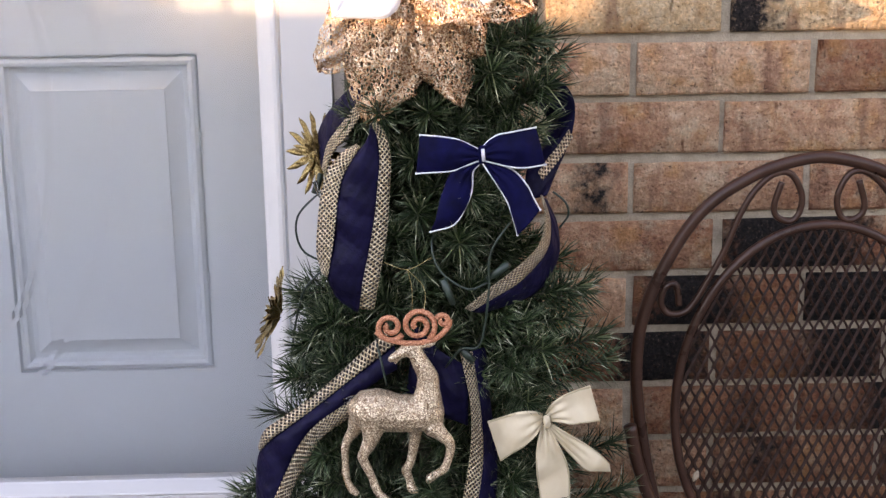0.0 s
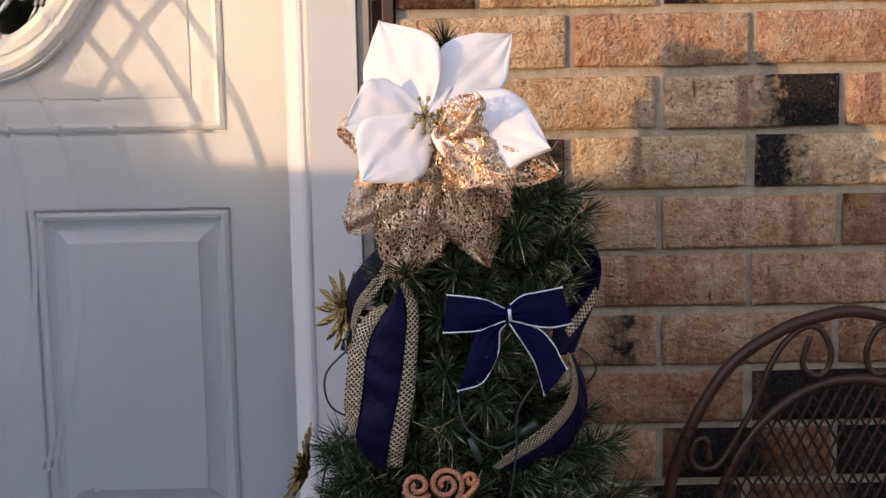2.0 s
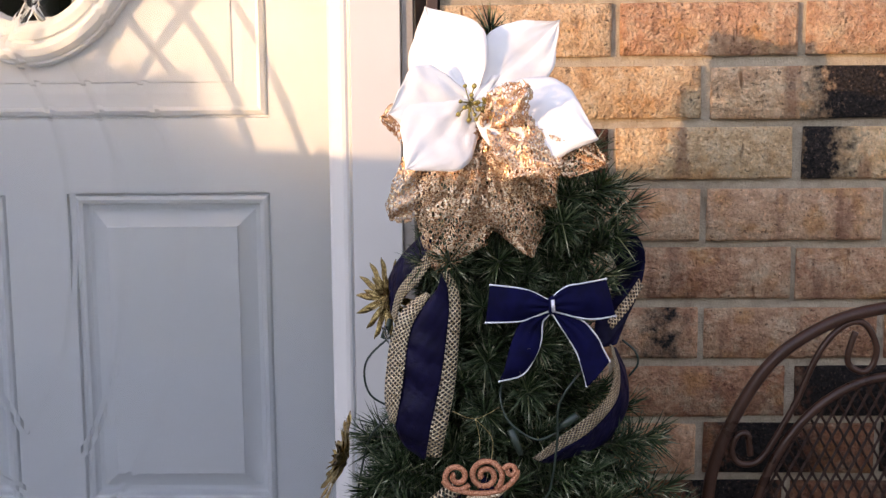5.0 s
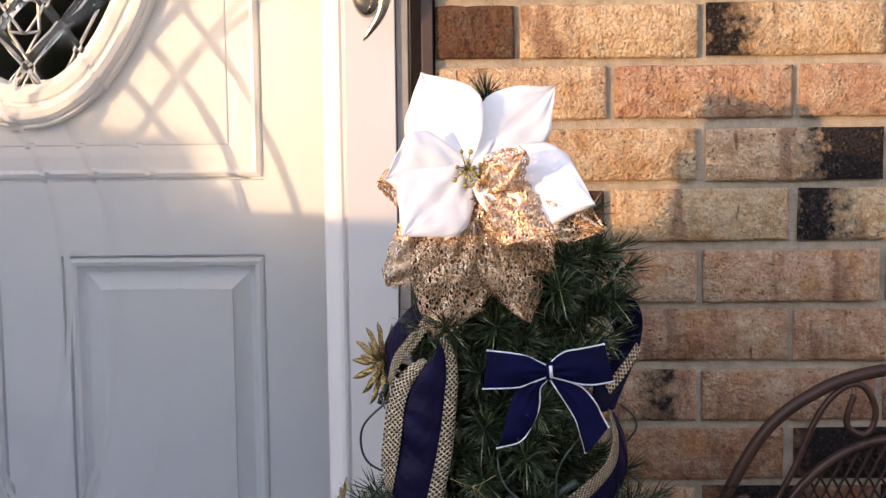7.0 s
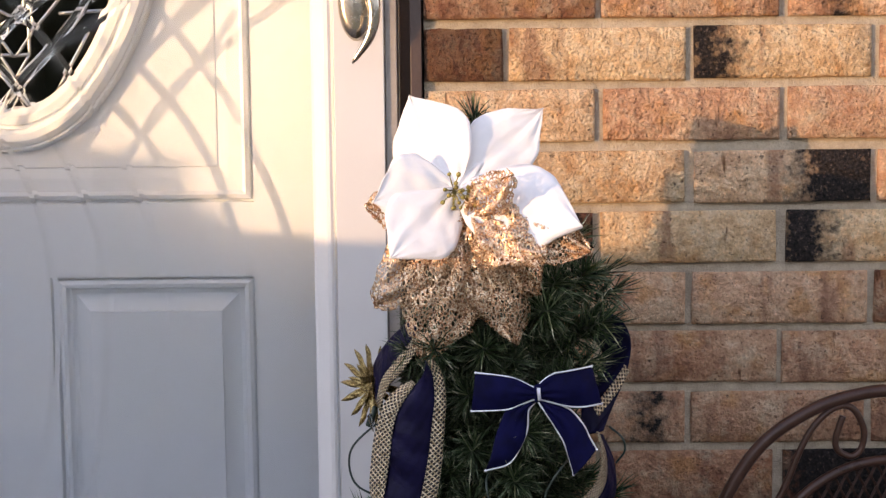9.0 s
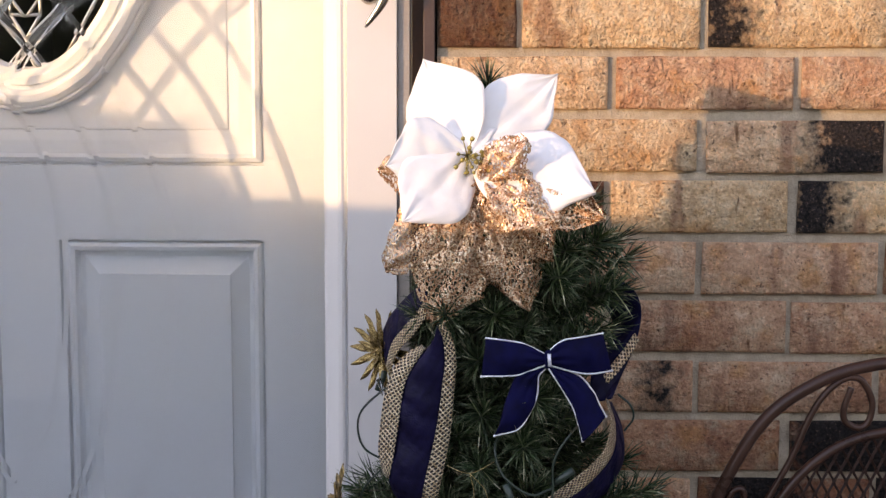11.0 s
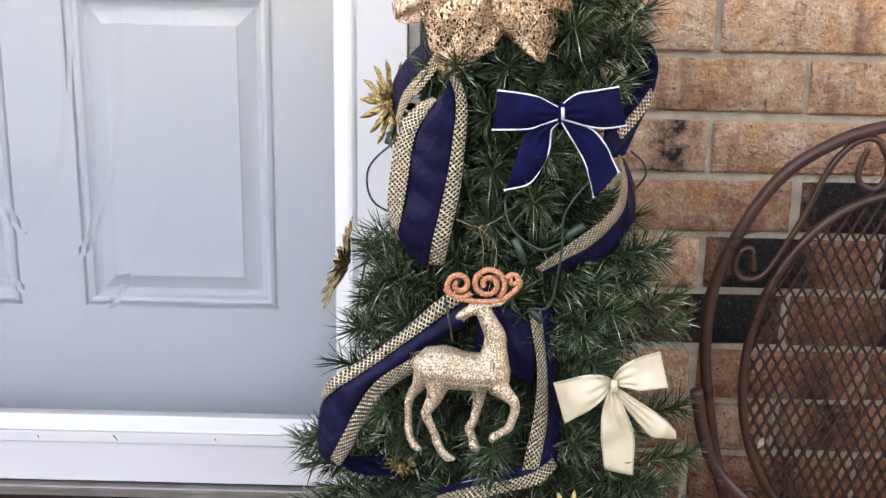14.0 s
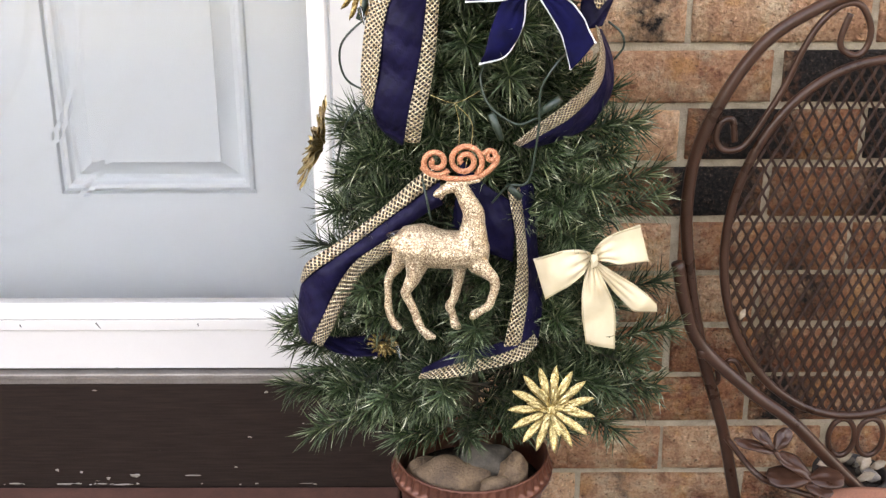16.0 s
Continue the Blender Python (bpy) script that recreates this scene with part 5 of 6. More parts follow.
# ---- gold flowers ----
def gold_flower(at, aim, size, label, gold=M_GOLD, cup=0.005, wide=0.185, count=15):
    f = thing("gold_flower", (0, 0, 0), label, "ornament", "gold flowers on the tree")
    f.matrix_world = look(at, Vector(at) + Vector(aim))
    big = mesh_of("petal", hit_petal((0.004, 0, 0), (size, 0, -cup), size * wide, 0.0028, 0.62, (0, 0, -1), 0, 0, 10, 6, 0.8), gold)
    small = mesh_of("petal", hit_petal((0.002, 0, -0.003), (size * 0.60, 0, -0.013), size * 0.15, 0.002, 0.6, (0, 0, -1), 0, 0, 8, 6, 0.8), gold)
    tiny = mesh_of("petal", hit_petal((0.001, 0, -0.005), (size * 0.30, 0, -0.016), size * 0.10, 0.001, 0.6, (0, 0, -1), 0, 0, 6, 4, 0.8), gold)
    for me, n, off in ((big, count, 0.0), (small, 9, 0.3), (tiny, 7, 0.1)):
        for i in range(n):
            p = part("petal", me, None, f)
            p.matrix_basis = Matrix.Rotation(2 * math.pi * i / n + off + 0.05 * math.sin(i * 7), 4, "Z") @ Matrix.Rotation(0.06 * math.sin(i * 3), 4, "Y")
    bm = bmesh.new()
    rnd = random.Random(2)
    ball(bm, (0, 0, -0.006), 1.0, (0.0055, 0.0055, 0.005), 0, 0, 2)
    for _ in range(30):
        a, r = rnd.uniform(0, 6.28), 0.0062 * math.sqrt(rnd.random())
        ball(bm, (r * math.cos(a), r * math.sin(a), -0.0115 + r * 0.5), 0.0013, (1, 1, 1), 0, 0, 1)
    part("centre", bm, gold, f)
    return f


gold_flower((0.0350, -0.315, 0.3350), (0.02, -1.0, 0.36), 0.042, "open gold glitter flower low on the tree")
gold_flower((-0.1390, -0.188, 0.7190), (-0.85, -1.0, 0.1), 0.042, "dull gold glitter flower tucked behind the ribbon", M_OLDGOLD, 0.006, 0.17, 14)
gold_flower((-0.1800, -0.232, 0.5700), (-0.96, -0.06, 0.33), 0.046, "dull gold glitter flower turned edge on", M_OLDGOLD, 0.012, 0.26, 11)
gold_flower((-0.1280, -0.222, 0.3600), (-0.1, -1.0, -0.3), 0.017, "small dull gold flower deep in the branches", M_OLDGOLD)


# ---- deer ornament ----
def deer_ornament():
    Y = -0.288
    bm = bmesh.new()

    def limb(pts):
        sp = spline([(x, Y + dy, z) for x, z, r, dy in pts], 5)
        rs = [p[2] for p in pts]
        tube(bm, sp, lambda s: float(np.interp(s * (len(rs) - 1), range(len(rs)), rs)), 12)
        for x, z, r, dy in (pts[0], pts[-1]):
            ball(bm, (x, Y + dy, z), r, (1, 1, 1), 0, 0, 2)
    limb([(-0.1000, 0.4930, 0.01387, 0), (-0.0910, 0.4920, 0.02027, 0), (-0.0800, 0.4900, 0.02027, 0), (-0.0700, 0.4880, 0.01867, 0), (-0.0540, 0.4870, 0.01814, 0), (-0.0390, 0.4870, 0.01600, 0)])
    limb([(-0.0940, 0.4920, 0.01974, 0), (-0.0870, 0.4910, 0.02134, 0)])
    limb([(-0.0440, 0.4890, 0.01654, 0), (-0.0370, 0.4880, 0.01440, 0), (-0.0340, 0.4800, 0.01018, 0)])
    limb([(-0.0400, 0.4980, 0.01494, 0), (-0.0390, 0.5120, 0.01120, 0), (-0.0390, 0.5230, 0.01018, 0), (-0.0440, 0.5340, 0.00866, 0), (-0.0490, 0.5440, 0.00764, 0), (-0.0520, 0.5500, 0.00694, 0)])
    limb([(-0.0520, 0.5510, 0.00694, 0), (-0.0610, 0.5480, 0.00560, -0.001), (-0.0680, 0.5450, 0.00427, -0.002), (-0.0730, 0.5420, 0.00320, -0.003)])
    limb([(-0.0670, 0.5410, 0.00213, -0.002), (-0.0690, 0.5370, 0.00133, -0.002)])
    limb([(-0.0610, 0.5540, 0.00240, 0), (-0.0630, 0.5590, 0.00213, 0.001), (-0.0670, 0.5630, 0.00133, 0.002)])
    limb([(-0.0480, 0.5540, 0.00320, 0), (-0.0400, 0.5550, 0.00347, -0.002), (-0.0350, 0.5560, 0.00267, -0.003), (-0.0310, 0.5580, 0.00133, -0.003)])
    limb([(-0.1050, 0.4800, 0.01018, 0.005), (-0.1100, 0.4680, 0.00640, 0.007), (-0.1160, 0.4590, 0.00480, 0.008), (-0.1190, 0.4490, 0.00400, 0.008), (-0.1190, 0.4360, 0.00347, 0.007), (-0.1190, 0.4260, 0.00427, 0.007), (-0.1170, 0.4160, 0.00347, 0.006), (-0.1130, 0.4090, 0.00427, 0.004), (-0.1090, 0.4070, 0.00320, 0.001)])
    limb([(-0.0910, 0.4780, 0.01222, -0.006), (-0.0940, 0.4640, 0.00764, -0.008), (-0.1000, 0.4520, 0.00533, -0.009), (-0.1020, 0.4470, 0.00480, -0.009), (-0.0970, 0.4360, 0.00427, -0.01), (-0.0930, 0.4260, 0.00400, -0.01), (-0.0910, 0.4190, 0.00427, -0.01), (-0.0870, 0.4110, 0.00400, -0.011), (-0.0810, 0.4050, 0.00453, -0.012), (-0.0760, 0.4040, 0.00267, -0.013)])
    limb([(-0.0510, 0.4740, 0.00866, 0.006), (-0.0520, 0.4610, 0.00587, 0.007), (-0.0540, 0.4480, 0.00480, 0.007), (-0.0570, 0.4350, 0.00427, 0.006), (-0.0610, 0.4270, 0.00480, 0.006), (-0.0580, 0.4180, 0.00373, 0.005), (-0.0560, 0.4100, 0.00507, 0.003), (-0.0530, 0.4080, 0.00427, 0.002)])
    limb([(-0.0350, 0.4750, 0.01018, -0.005), (-0.0270, 0.4680, 0.00694, -0.008), (-0.0200, 0.4610, 0.00507, -0.009), (-0.0190, 0.4520, 0.00453, -0.009), (-0.0220, 0.4410, 0.00400, -0.009), (-0.0250, 0.4340, 0.00427, -0.009), (-0.0320, 0.4290, 0.00373, -0.009), (-0.0380, 0.4250, 0.00453, -0.009), (-0.0400, 0.4220, 0.00320, -0.009)])
    limb([(-0.1100, 0.4990, 0.00320, 0), (-0.1130, 0.4940, 0.00267, 0), (-0.1140, 0.4890, 0.00160, 0)])
    tmp = new("deer_ornament", mesh_of("deer_ornament", bm, M_DEER))
    rm = tmp.modifiers.new("merge", "REMESH")
    rm.mode, rm.voxel_size = "VOXEL", 0.0013
    sm = tmp.modifiers.new("smooth", "SMOOTH")
    sm.iterations, sm.factor = 2, 0.5
    me = bpy.data.meshes.new_from_object(tmp.evaluated_get(bpy.context.evaluated_depsgraph_get()))
    bpy.data.objects.remove(tmp)
    bm = bmesh.new()
    bm.from_mesh(me)
    for f in bm.faces:
        f.material_index = 0

    def curl(cx, cz, r0, turns, start, way):
        return [(cx + (r0 * (1 - 0.78 * k / 30)) * math.cos(start + way * turns * 2 * math.pi * k / 30), Y - 0.003, cz + (r0 * (1 - 0.78 * k / 30)) * math.sin(start + way * turns * 2 * math.pi * k / 30)) for k in range(31)]
    for pts in (curl(-0.0730, 0.5730, 0.0135, 1.55, -0.6, -1), curl(-0.0470, 0.5740, 0.0165, 1.75, -0.9, 1), curl(-0.0240, 0.5780, 0.0062, 1.1, 2.8, -1),
                [(x, Y - 0.003, z) for x, _, z in spline([(-0.0860, 0, 0.5690), (-0.0780, 0, 0.5620), (-0.0560, 0, 0.5570), (-0.0330, 0, 0.5600), (-0.0200, 0, 0.5710), (-0.0180, 0, 0.5790)], 6)]):
        tube(bm, pts, 0.0027, 8, mat=1)
    ob = part("deer_ornament", bm, [M_DEER, M_COPPER])
    tagged(ob, "champagne glitter deer figure with copper scroll antlers", "ornament")


deer_ornament()


# ---- light string and hanger ----
def light_string():
    s = thing("light_string", (-0.0090, -0.2, 0.5120), "dark green fairy light cable with unlit clear bulbs", "string lights")
    for pts in ([(-0.1210, -0.20, 0.6930), (-0.1370, -0.205, 0.6860), (-0.1620, -0.205, 0.6600), (-0.1590, -0.20, 0.6270), (-0.1310, -0.20, 0.6100)], [(-0.1260, -0.20, 0.6140), (-0.1460, -0.205, 0.6010), (-0.1620, -0.205, 0.5770), (-0.1740, -0.20, 0.5160), (-0.1710, -0.19, 0.4860)],
                [(0.0900, -0.18, 0.6760), (0.1020, -0.185, 0.6660), (0.1050, -0.185, 0.6530), (0.0970, -0.18, 0.6390)], [(0.0490, -0.255, 0.6670), (0.0350, -0.284, 0.6630), (0.0200, -0.286, 0.6380), (0.0190, -0.284, 0.6030), (0.0110, -0.278, 0.5510), (-0.0070, -0.276, 0.5450), (-0.0210, -0.25, 0.5190)],
                [(-0.0250, -0.25, 0.6580), (-0.0330, -0.272, 0.6470), (-0.0260, -0.280, 0.6230), (-0.0010, -0.284, 0.6060), (0.0190, -0.280, 0.6110)], [(-0.0860, -0.27, 0.5510), (-0.0820, -0.283, 0.5360), (-0.0780, -0.283, 0.5140)]):
        part("cable", tube(bmesh.new(), spline(pts, 7), 0.0011, 7), M_WIRE, s)
    for at, d in (((0.0300, -0.285, 0.6240), (0.012, -0.004, 0.010)), ((-0.0200, -0.282, 0.6060), (-0.006, 0.0, 0.015)), ((-0.1420, -0.200, 0.6900), (-0.004, 0, -0.012)), ((-0.0000, -0.27, 0.5360), (0.008, 0, -0.008))):
        a, d = Vector(at), Vector(d)
        part("socket", tube(bmesh.new(), [a - d, a - d * 0.3, a + d * 0.6], lambda q: 0.0036 if q > 0.2 else 0.0026, 10), M_WIRE, s)
    for at, d in (((-0.1190, -0.272, 0.4950), (0.012, -0.003, 0.006)), ((-0.1290, -0.265, 0.4870), (-0.010, -0.002, 0.007)), ((-0.1120, -0.262, 0.3750), (0.003, -0.003, -0.012)), ((-0.1430, -0.215, 0.6970), (0.003, -0.003, -0.011))):
        a, d = Vector(at), Vector(d)
        part("bulb", tube(bmesh.new(), [a, a + d * 0.5, a + d, a + d * 1.4], lambda q: 0.0026 * (1 - q * 0.85), 8), M_GLASS, s, "unlit clear bulb")
    hang(s)
    h = thing("ornament_hanger", (-0.0540, -0.29, 0.6250), "thin gold hanging thread", "hanger")
    for pts in ([(-0.0770, -0.285, 0.6330), (-0.0560, -0.289, 0.6270), (-0.0340, -0.283, 0.6360)], [(-0.0560, -0.289, 0.6270), (-0.0520, -0.289, 0.6050), (-0.0540, -0.289, 0.5610)], [(-0.0560, -0.289, 0.6270), (-0.0400, -0.289, 0.6050), (-0.0480, -0.289, 0.5600)]):
        part("thread", tube(bmesh.new(), spline(pts, 5), 0.0003, 5), M_GOLD, h)
    hang(h)


light_string()


# ---- folding iron chair with a mesh back ----
CX, CY = 0.385, -0.10


def garden_chair():
    c = thing("garden_chair", (CX, CY, 0.0), "bronze iron garden chair with scrolls and an oval mesh back", "chair")

    def iron(name, pts, r, sides=10, closed=False, n=8, label=""):
        return part(name, tube(bmesh.new(), spline(pts, n) if not closed else pts, r, sides, closed), M_IRON, c, label)
    half = [(0.088, 0.001), (0.113, 0.100), (0.134, 0.190), (0.165, 0.290), (0.184, 0.380), (0.1925, 0.466), (0.180, 0.541), (0.133, 0.628), (0.075, 0.672), (0.020, 0.690)]
    pts = [(CX - x, CY, z) for x, z in half] + [(CX + x, CY, z) for x, z in half[::-1]]
    iron("back_frame", pts, 0.0068, 12)
    ring = [(CX + 0.007 + 0.156 * math.cos(a), CY - 0.002, 0.413 + 0.2065 * math.sin(a)) for a in [2 * math.pi * k / 72 for k in range(72)]]
    iron("oval_frame", ring, 0.0052, 10, True)
    # expanded metal: two families of zigzag strands that meet at the bonds
    bm = bmesh.new()
    ox, oz, a, b = CX + 0.007, 0.413, 0.154, 0.2045
    px, pz = 0.0127, 0.0254
    for i in range(-14, 15):
        for s in (-1, 1):
            run = []
            for k4 in range(-84, 85):
                k, f = divmod(k4, 4)
                f = (f / 4) ** 2 * (3 - 2 * f / 4)
                f = f if k % 2 == 0 else 1 - f
                x = ox + i * px + s * px / 2 * 0.95 * f
                z = oz + k4 * pz / 8
                if ((x - ox) / a) ** 2 + ((z - oz) / b) ** 2 < 1.0:
                    run.append((x, CY - 0.002 + 0.0012 * (2 * f - 1) * s, z))
                elif len(run) > 1:
                    break
            if len(run) > 1:
                tube(bm, run, 0.0021, 4, cap=False, flat=0.7)
    part("mesh_panel", bm, M_MESH, c, "expanded metal mesh", smooth=False)
    # scrolls between the frames
    for sx in (-1, 1):
        def q(pts):
            return [(CX + sx * (x - 0.0045), CY, z + 0.002) for x, z in pts]
        iron("scroll", q([(0.046, 0.664), (0.053, 0.640), (0.050, 0.627), (0.036, 0.621), (0.026, 0.630), (0.024, 0.650), (0.036, 0.672), (0.054, 0.673), (0.074, 0.656), (0.089, 0.630), (0.105, 0.590), (0.123, 0.555), (0.138, 0.530), (0.150, 0.521), (0.165, 0.522), (0.172, 0.535), (0.167, 0.551), (0.156, 0.553), (0.152, 0.530)]), 0.0036, 8)
        ring2 = [(CX + 0.020 + sx * 0.0163 + 0.0150 * math.cos(t), CY, 0.177 + 0.024 * math.sin(t)) for t in [2 * math.pi * k / 28 for k in range(28)]]
        iron("scroll", ring2, 0.0034, 8, True)
        iron("scroll", q([(0.146, 0.262), (0.137, 0.274), (0.128, 0.270), (0.118, 0.250)]), 0.003, 8)
        iron("scroll", q([(0.150, 0.262), (0.148, 0.248), (0.157, 0.243), (0.165, 0.256)]), 0.003, 8)
    # crossing side frames with flattened upper ends
    for sx in (-1, 1):
        y = CY - 0.020
        low = ((0.116, -0.010, 0.255), (0.068, -0.02, 0.221), (0.019, -0.025, 0.171), (-0.031, -0.03, 0.121), (-0.145, -0.04, 0.006)) if sx < 0 else ((0.166, -0.006, 0.22), (0.163, -0.010, 0.12), (0.160, -0.014, 0.006))
        iron("arm", [(CX + sx * x, y + dy, z) for x, dy, z in ((0.202, 0.0, 0.403), (0.191, 0.0, 0.354), (0.171, -0.002, 0.306)) + low], 0.0072, 12)
        part("bolt", ball(bmesh.new(), (CX + sx * 0.169, y - 0.006, 0.298), 0.007, (1, 0.6, 1), 0, 0, 2), M_IRON, c)
    # leaf spray under the seat front
    iron("vine", [(0.2440, -0.150, 0.2060), (0.2710, -0.190, 0.1840), (0.3000, -0.192, 0.1690), (0.3370, -0.200, 0.1600)], 0.0034, 8)

    def leaf(base, tip, w):
        p = part("leaf", hit_petal(base, tip, w, 0.0012, 0.55, (0, -0.35, 1), 0, 0, 12, 8, 0.35), M_IRON, c, "bronze metal leaf")
        solid(p, 0.0014)
    leaf((0.2900, -0.190, 0.2100), (0.2430, -0.190, 0.2270), 0.015)
    leaf((0.2880, -0.190, 0.2140), (0.2640, -0.182, 0.2380), 0.016)
    leaf((0.2880, -0.190, 0.2140), (0.3030, -0.182, 0.2360), 0.018)
    leaf((0.3270, -0.200, 0.1840), (0.2780, -0.200, 0.1890), 0.030)
    leaf((0.3270, -0.198, 0.1880), (0.2920, -0.188, 0.2090), 0.022)
    leaf((0.3240, -0.200, 0.1840), (0.3640, -0.195, 0.1830), 0.030)
    leaf((0.3200, -0.205, 0.1790), (0.3480, -0.214, 0.1750), 0.020)
    iron("vine", [(0.2880, -0.190, 0.2120), (0.2960, -0.193, 0.2030), (0.3240, -0.200, 0.1840), (0.3340, -0.200, 0.1620)], 0.003, 8)
    hang(c)


def terracotta_planter():
    c = (0.395, -0.292, 0.0)
    p = thing("flower_pot", c, "empty looking terracotta flower pot with a thick rim", "flower pot")
    prof = [(0.070, 0.0005), (0.075, 0.003), (0.105, 0.113), (0.107, 0.117), (0.120, 0.118), (0.124, 0.122), (0.125, 0.151), (0.122, 0.155), (0.114, 0.155), (0.110, 0.140), (0.094, 0.07)]
    part("body", lathe(bmesh.new(), prof, c, 64), M_TERRA, p)
    part("soil", lathe(bmesh.new(), [(0.095, 0.072), (0.06, 0.076), (0.001, 0.078)], c, 40), M_SOIL, p, "dry soil")
    hang(p)
    c = (0.420, -0.056, 0.0)
    p = thing("plant_pot", c, "small dark plastic pot full of dry leaves and pebbles", "plant pot")
    part("body", lathe(bmesh.new(), [(0.030, 0.0005), (0.032, 0.003), (0.0415, 0.094), (0.044, 0.095), (0.044, 0.104), (0.041, 0.104), (0.040, 0.090)], c, 40), M_BLACK, p)
    part("soil", lathe(bmesh.new(), [(0.0405, 0.092), (0.02, 0.095), (0.001, 0.096)], c, 24), M_SOIL, p, "dry soil")
    hang(p)
    rnd = random.Random(5)
    for i in range(18):
        a, q = rnd.uniform(0, 6.28), 0.031 * math.sqrt(rnd.random())
        rr = rnd.uniform(0.004, 0.009)
        ob = part("pebble", ball(bmesh.new(), (c[0] + q * math.cos(a), c[1] + q * math.sin(a), 0.095 + rr * 0.8), rr, (1, 0.9, 0.75), 0.5, i, 2), M_PEBBLE if i % 3 else M_GREYSTONE)
        tagged(ob, "pale grey pebble in the small dark pot" if i % 3 else "dark grey pebble in the small dark pot", "pebble", "pebbles in the small pot")
    for i in range(7):
        a, q = rnd.uniform(0, 6.28), 0.028 * math.sqrt(rnd.random())
        b = Vector((c[0] + q * math.cos(a), c[1] + q * math.sin(a), 0.108))
        t = b + Vector((rnd.uniform(-0.025, 0.025), rnd.uniform(-0.012, 0.012), rnd.uniform(0.0, 0.016)))
        ob = solid(part("dry_leaf", hit_petal(b, t, 0.012, 0.003, 0.5, (0, -0.6, 1), 0.002, i, 8, 4), M_DRY), 0.0005)
        tagged(ob, "curled dry tan leaf on the pebbles", "leaf", "dry leaves in the small pot")
    ob = solid(part("dry_leaf", hit_petal((0.258, -0.107, 0.329), (0.263, -0.107, 0.343), 0.007, 0.001, 0.5, (0, -1, 0), 0.0, 3, 8, 4), M_DRY), 0.0005)
    tagged(ob, "small pale leaf caught in the chair mesh", "leaf")


garden_chair()
terracotta_planter()

# ---- brick wall ----
COURSE, RUN, TOP = 0.0677, 0.2032, 1.0155
# below zero: top courses, brightened and yellowed in colour for the sun
TONES = {(-1, -1): (0.62, 0.5, 0.0), (-1, 0): (-0.35, 0, 0), (-1, 1): (-0.3, 0.05, 0.24), (0, -1): (-0.15, 0, 0), (0, 0): (0.16, 0, 0), (0, 1): (0.18, 0, 0), (1, 0): (-0.2, 0, 0), (1, 1): (-0.1, 0.86, 0.36), (1, 2): (0.15, 0, 0),
         (2, -1): (1.0, 0.9, 0.18), (2, 0): (-0.35, 0, 0), (2, 1): (-0.25, 0.06, 0.26), (3, 0): (0.12, 0, 0), (3, 1): (0.08, 0, 0), (3, 2): (0.8, 0.62, 0.24), (4, 0): (0.28, 0, 0), (4, 1): (0.25, 0, 0), (5, 0): (0.2, 0.80, 0.15),
         (5, 1): (0.3, 0, 0), (5, 2): (0.4, 0.7, 0.1), (6, 0): (0.55, 0, 0), (6, 1): (1.0, 0.40, 0.52), (6, 2): (0.6, 0.2, 0.2), (7, 0): (0.15, 0, 0), (7, 1): (1.0, 0.35, 0.36), (7, 2): (0.8, 0.3, 0.5), (8, 0): (0.85, 0.70, 0.38), (8, 1): (0.9, 0.8, 0.35),
         (8, 2): (0.9, 0.2, 0.2), (9, 0): (0.25, 0, 0), (9, 1): (0.85, 0.7, 0.12), (9, 2): (0.9, 0.5, 0.2), (10, 0): (0.35, 0.6, 0.08), (10, 1): (0.8, 0.3, 0.15), (10, 2): (0.9, 0, 0.1), (11, 0): (0.7, 0, 0), (11, 1): (1.0, 0.6, 0.15), (11, 2): (0.9, 0, 0),
         (12, 0): (0.75, 0.3, 0.1), (12, 1): (0.8, 0.2, 0.25), (12, 2): (0.9, 0.6, 0.2), (13, 0): (0.6, 0, 0), (13, 1): (0.3, 0, 0), (13, 2): (0.7, 0, 0), (14, 0): (0.3, 0.25, 0.06), (14, 1): (0.5, 0.2, 0.1)}


def brick_mesh(length, seed):
    """A rough brick face with worn edges, centred on its face; 42 triangles or so."""
    nx, nz, L, H = 7, 4, length / 2, 0.0288
    xs = (-1, -1 + 0.0028 / L, -0.6, -0.2, 0.2, 0.6, 1 - 0.0028 / L, 1)
    zs = (-1, -1 + 0.0028 / H, 0.0, 1 - 0.0028 / H, 1)
    verts, faces = [], []
    for k in range(nz + 1):
        for i in range(nx + 1):
            x = L * xs[i]
            z = H * zs[k]
            edge = (i in (0, nx)) or (k in (0, nz))
            j = Vector((x * 60 + seed * 9, z * 60, seed))
            x += 0.0012 * noise.noise(j) if edge else 0
            z += 0.0011 * noise.noise(j + Vector((5, 0, 0))) if edge else 0
            verts.append((x, (0.0020 if edge else 0.0) + 0.0009 * noise.noise(j * 0.7), z))
    for k in range(nz):
        for i in range(nx):
            a = k * (nx + 1) + i
            faces.append((a, a + 1, a + nx + 2, a + nx + 1))
    q = len(verts)
    rim = [i for i in range(nx + 1)] + [k * (nx + 1) + nx for k in range(1, nz + 1)] + [nz * (nx + 1) + i for i in range(nx - 1, -1, -1)] + [k * (nx + 1) for k in range(nz - 1, 0, -1)]
    for v in rim:
        verts.append((verts[v][0], 0.02, verts[v][2]))
    for i in range(len(rim)):
        n = (i + 1) % len(rim)
        faces.append((rim[n], rim[i], q + i, q + n))
    me = bpy.data.meshes.new("brick")
    me.from_pydata(verts, [], faces)
    me.materials.append(M_BRICK)
    me.polygons.foreach_set("use_smooth", [True] * len(me.polygons))
    return me


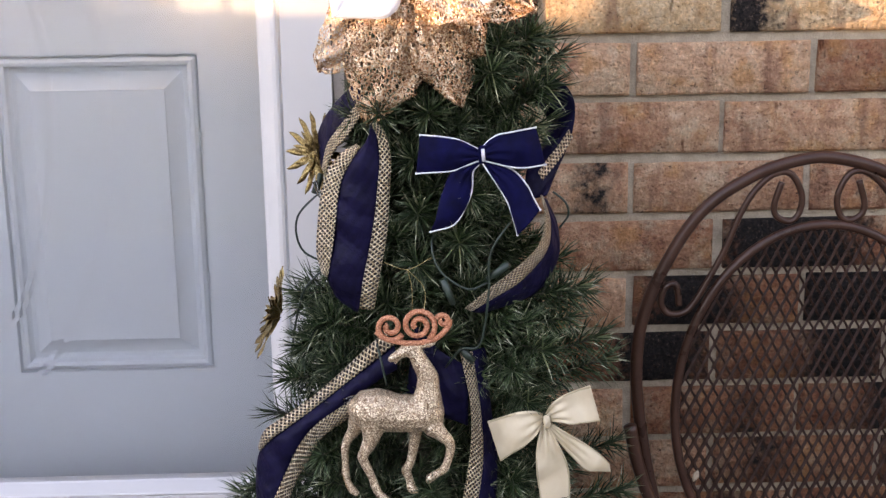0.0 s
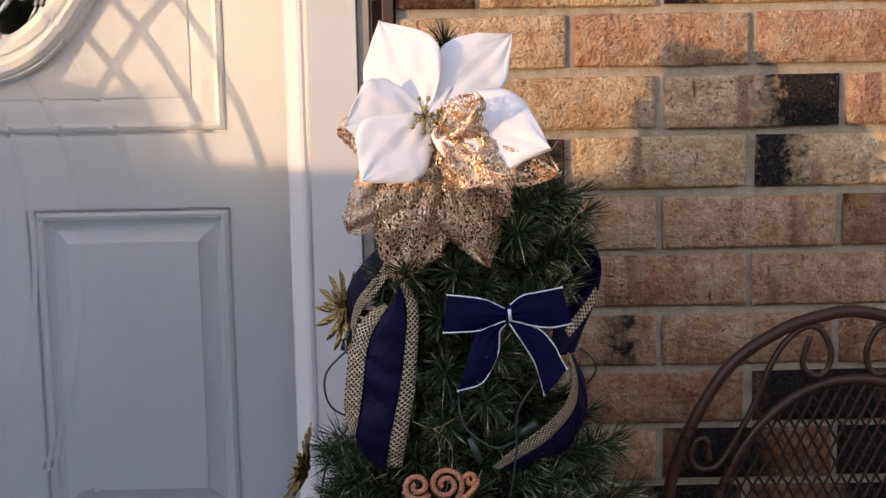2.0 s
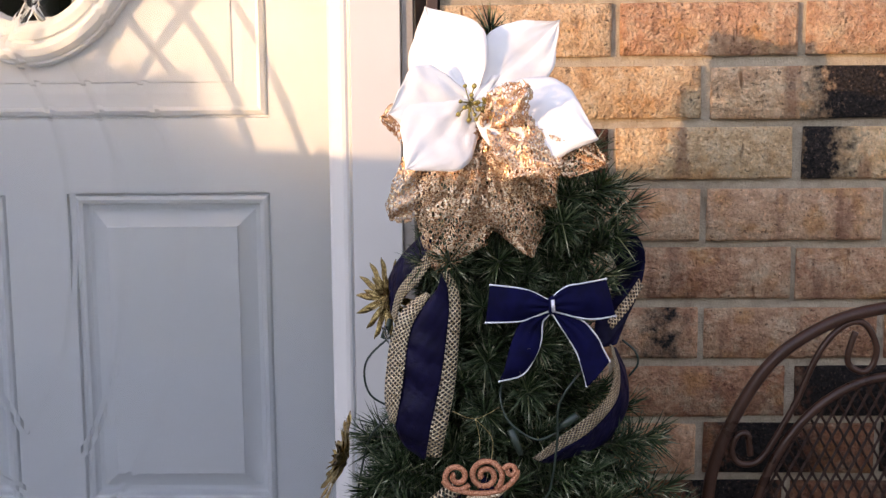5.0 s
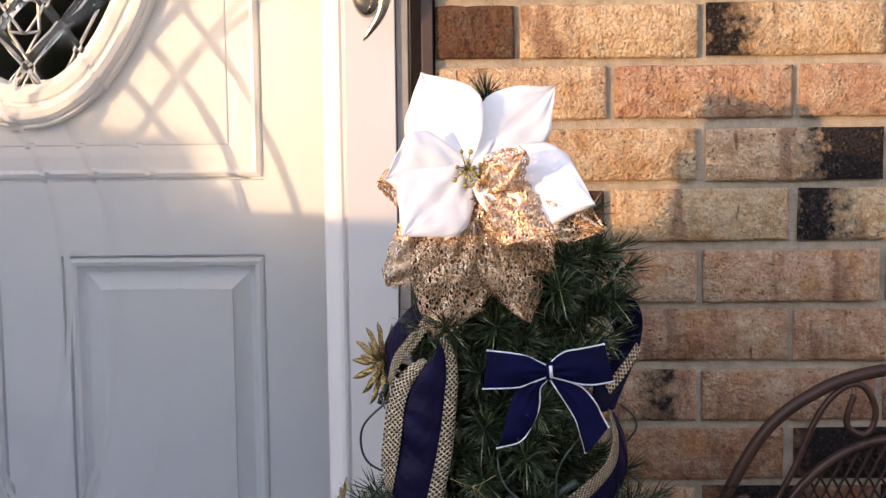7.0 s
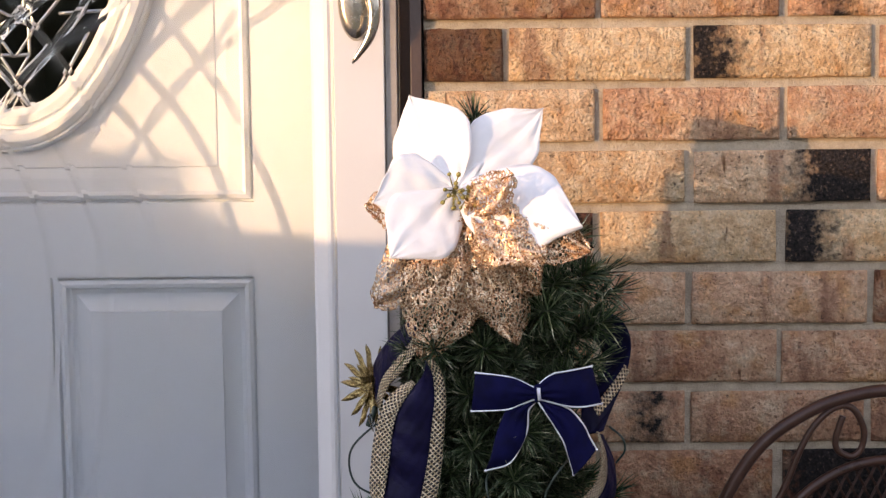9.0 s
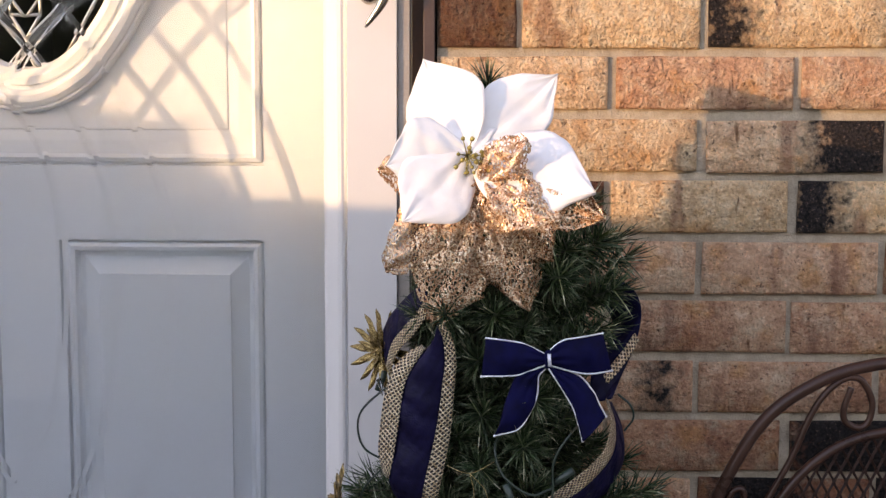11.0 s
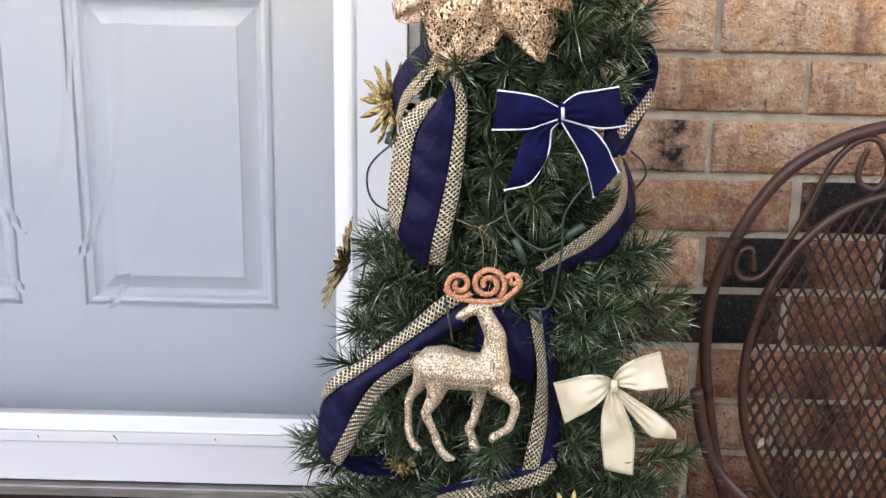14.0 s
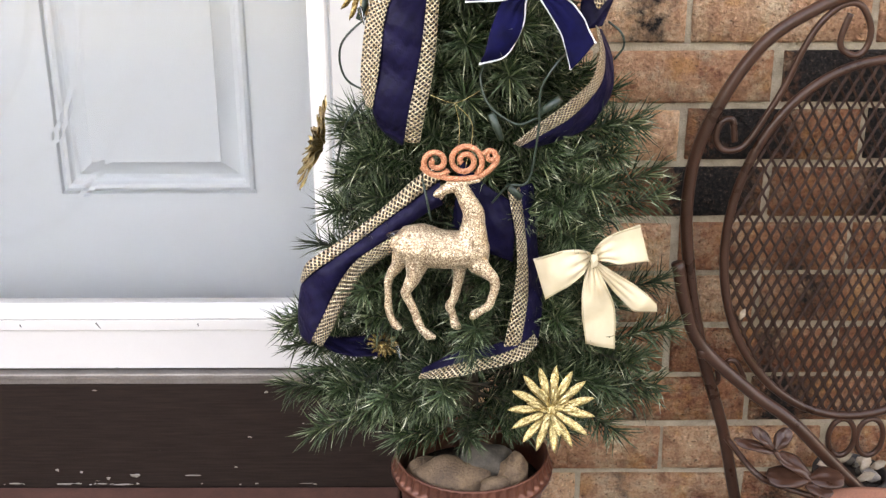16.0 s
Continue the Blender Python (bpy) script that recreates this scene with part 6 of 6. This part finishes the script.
def brick_wall():
    w = thing("wall_north", (0.0, 0.1, 0.0), "weathered tan and red brick house wall", "brick wall", kind="structure")
    for lo, hi in (((-0.0915, 0.0075, -0.12), (3.0, 0.26, 2.7)), ((-3.2, 0.0075, -0.12), (-1.082, 0.26, 2.7)), ((-1.082, 0.0075, 2.262), (-0.0915, 0.26, 2.7)), ((-1.082, 0.032, -0.12), (-0.0915, 0.26, 0.195))):
        part("mortar", box(bmesh.new(), lo, hi), M_MORTAR, w, "grey sandy mortar joints", smooth=False)
    full = [brick_mesh(0.1940, s) for s in range(5)]
    half_end, full_end = brick_mesh(0.0865, 9), brick_mesh(0.1880, 12)
    rnd = random.Random(8)
    rest = []
    for r in range(-24, 16):
        zc = TOP - (r + 0.5) * COURSE
        if zc < -0.1:
            continue
        x0 = 0.1 if r % 2 == 0 else -0.0016
        for k in range(-16, 15):
            a = x0 + k * RUN
            me, cx = rnd.choice(full), a + RUN / 2
            if r % 2 and k == -1:
                me, cx = half_end, (a + 0.1115 + a + RUN) / 2 - 0.0023
            elif r % 2 == 0 and k == -1:
                me, cx = full_end, (-0.0925 + 0.0955) / 2
            elif a < -0.11 and a + RUN > -1.115 and zc < 2.25:
                continue
            elif a < -3.1 or a > 2.8:
                continue
            jx, jz, jy, tilt = rnd.uniform(-0.002, 0.002), rnd.uniform(-0.0012, 0.0012), rnd.uniform(-0.0015, 0.0015), rnd.uniform(-0.006, 0.006)
            near = -0.2 < cx < 0.85 and 0.0 < zc < 1.3
            tone = TONES.get((r, k), (rnd.choice((0.05, 0.15, 0.25, 0.3, 0.55)), rnd.random(), rnd.choice((0, 0, 0, 0.15, 0.3))))
            if near:
                ob = new("brick", me)
                ob.parent = w
                ob.matrix_parent_inverse = Matrix.Translation((0, -0.1, 0))
                ob.matrix_basis = Matrix.Translation((cx + jx, jy, zc + jz)) @ Matrix.Rotation(tilt, 4, "Y")
                ob.color = ((tone[0] + 0.4) / 1.5, tone[1], tone[2], rnd.uniform(0.86, 1.04) * (0.40 if (r, k) == (-1, -1) else 1.0) * (1.0 - 0.38 * min(1.0, max(0.0, tone[0]) * 1.15)))
            else:
                rest.append((cx, zc))
    verts, faces = [], []
    for cx, zc in rest:
        q = len(verts)
        for y in (0.0, 0.02):
            verts += [(cx - 0.097, y, zc - 0.0288), (cx + 0.097, y, zc - 0.0288), (cx + 0.097, y, zc + 0.0288), (cx - 0.097, y, zc + 0.0288)]
        faces += [(q, q + 1, q + 2, q + 3), (q + 1, q, q + 4, q + 5), (q + 2, q + 1, q + 5, q + 6), (q + 3, q + 2, q + 6, q + 7), (q, q + 3, q + 7, q + 4)]
    me = bpy.data.meshes.new("bricks")
    me.from_pydata(verts, [], faces)
    me.materials.append(M_BRICK)
    ob = new("bricks", me)
    ob.color = (0.43, 0.0, 0.0, 1.0)
    ob.parent = w
    ob.matrix_parent_inverse = Matrix.Translation((0, -0.1, 0))
    tagged(ob, kind="stuff")
    return w


WALL = brick_wall()
bpy.context.view_layer.update()
for child in WALL.children:
    if child.name.startswith("mortar"):
        child.matrix_parent_inverse = WALL.matrix_world.inverted()
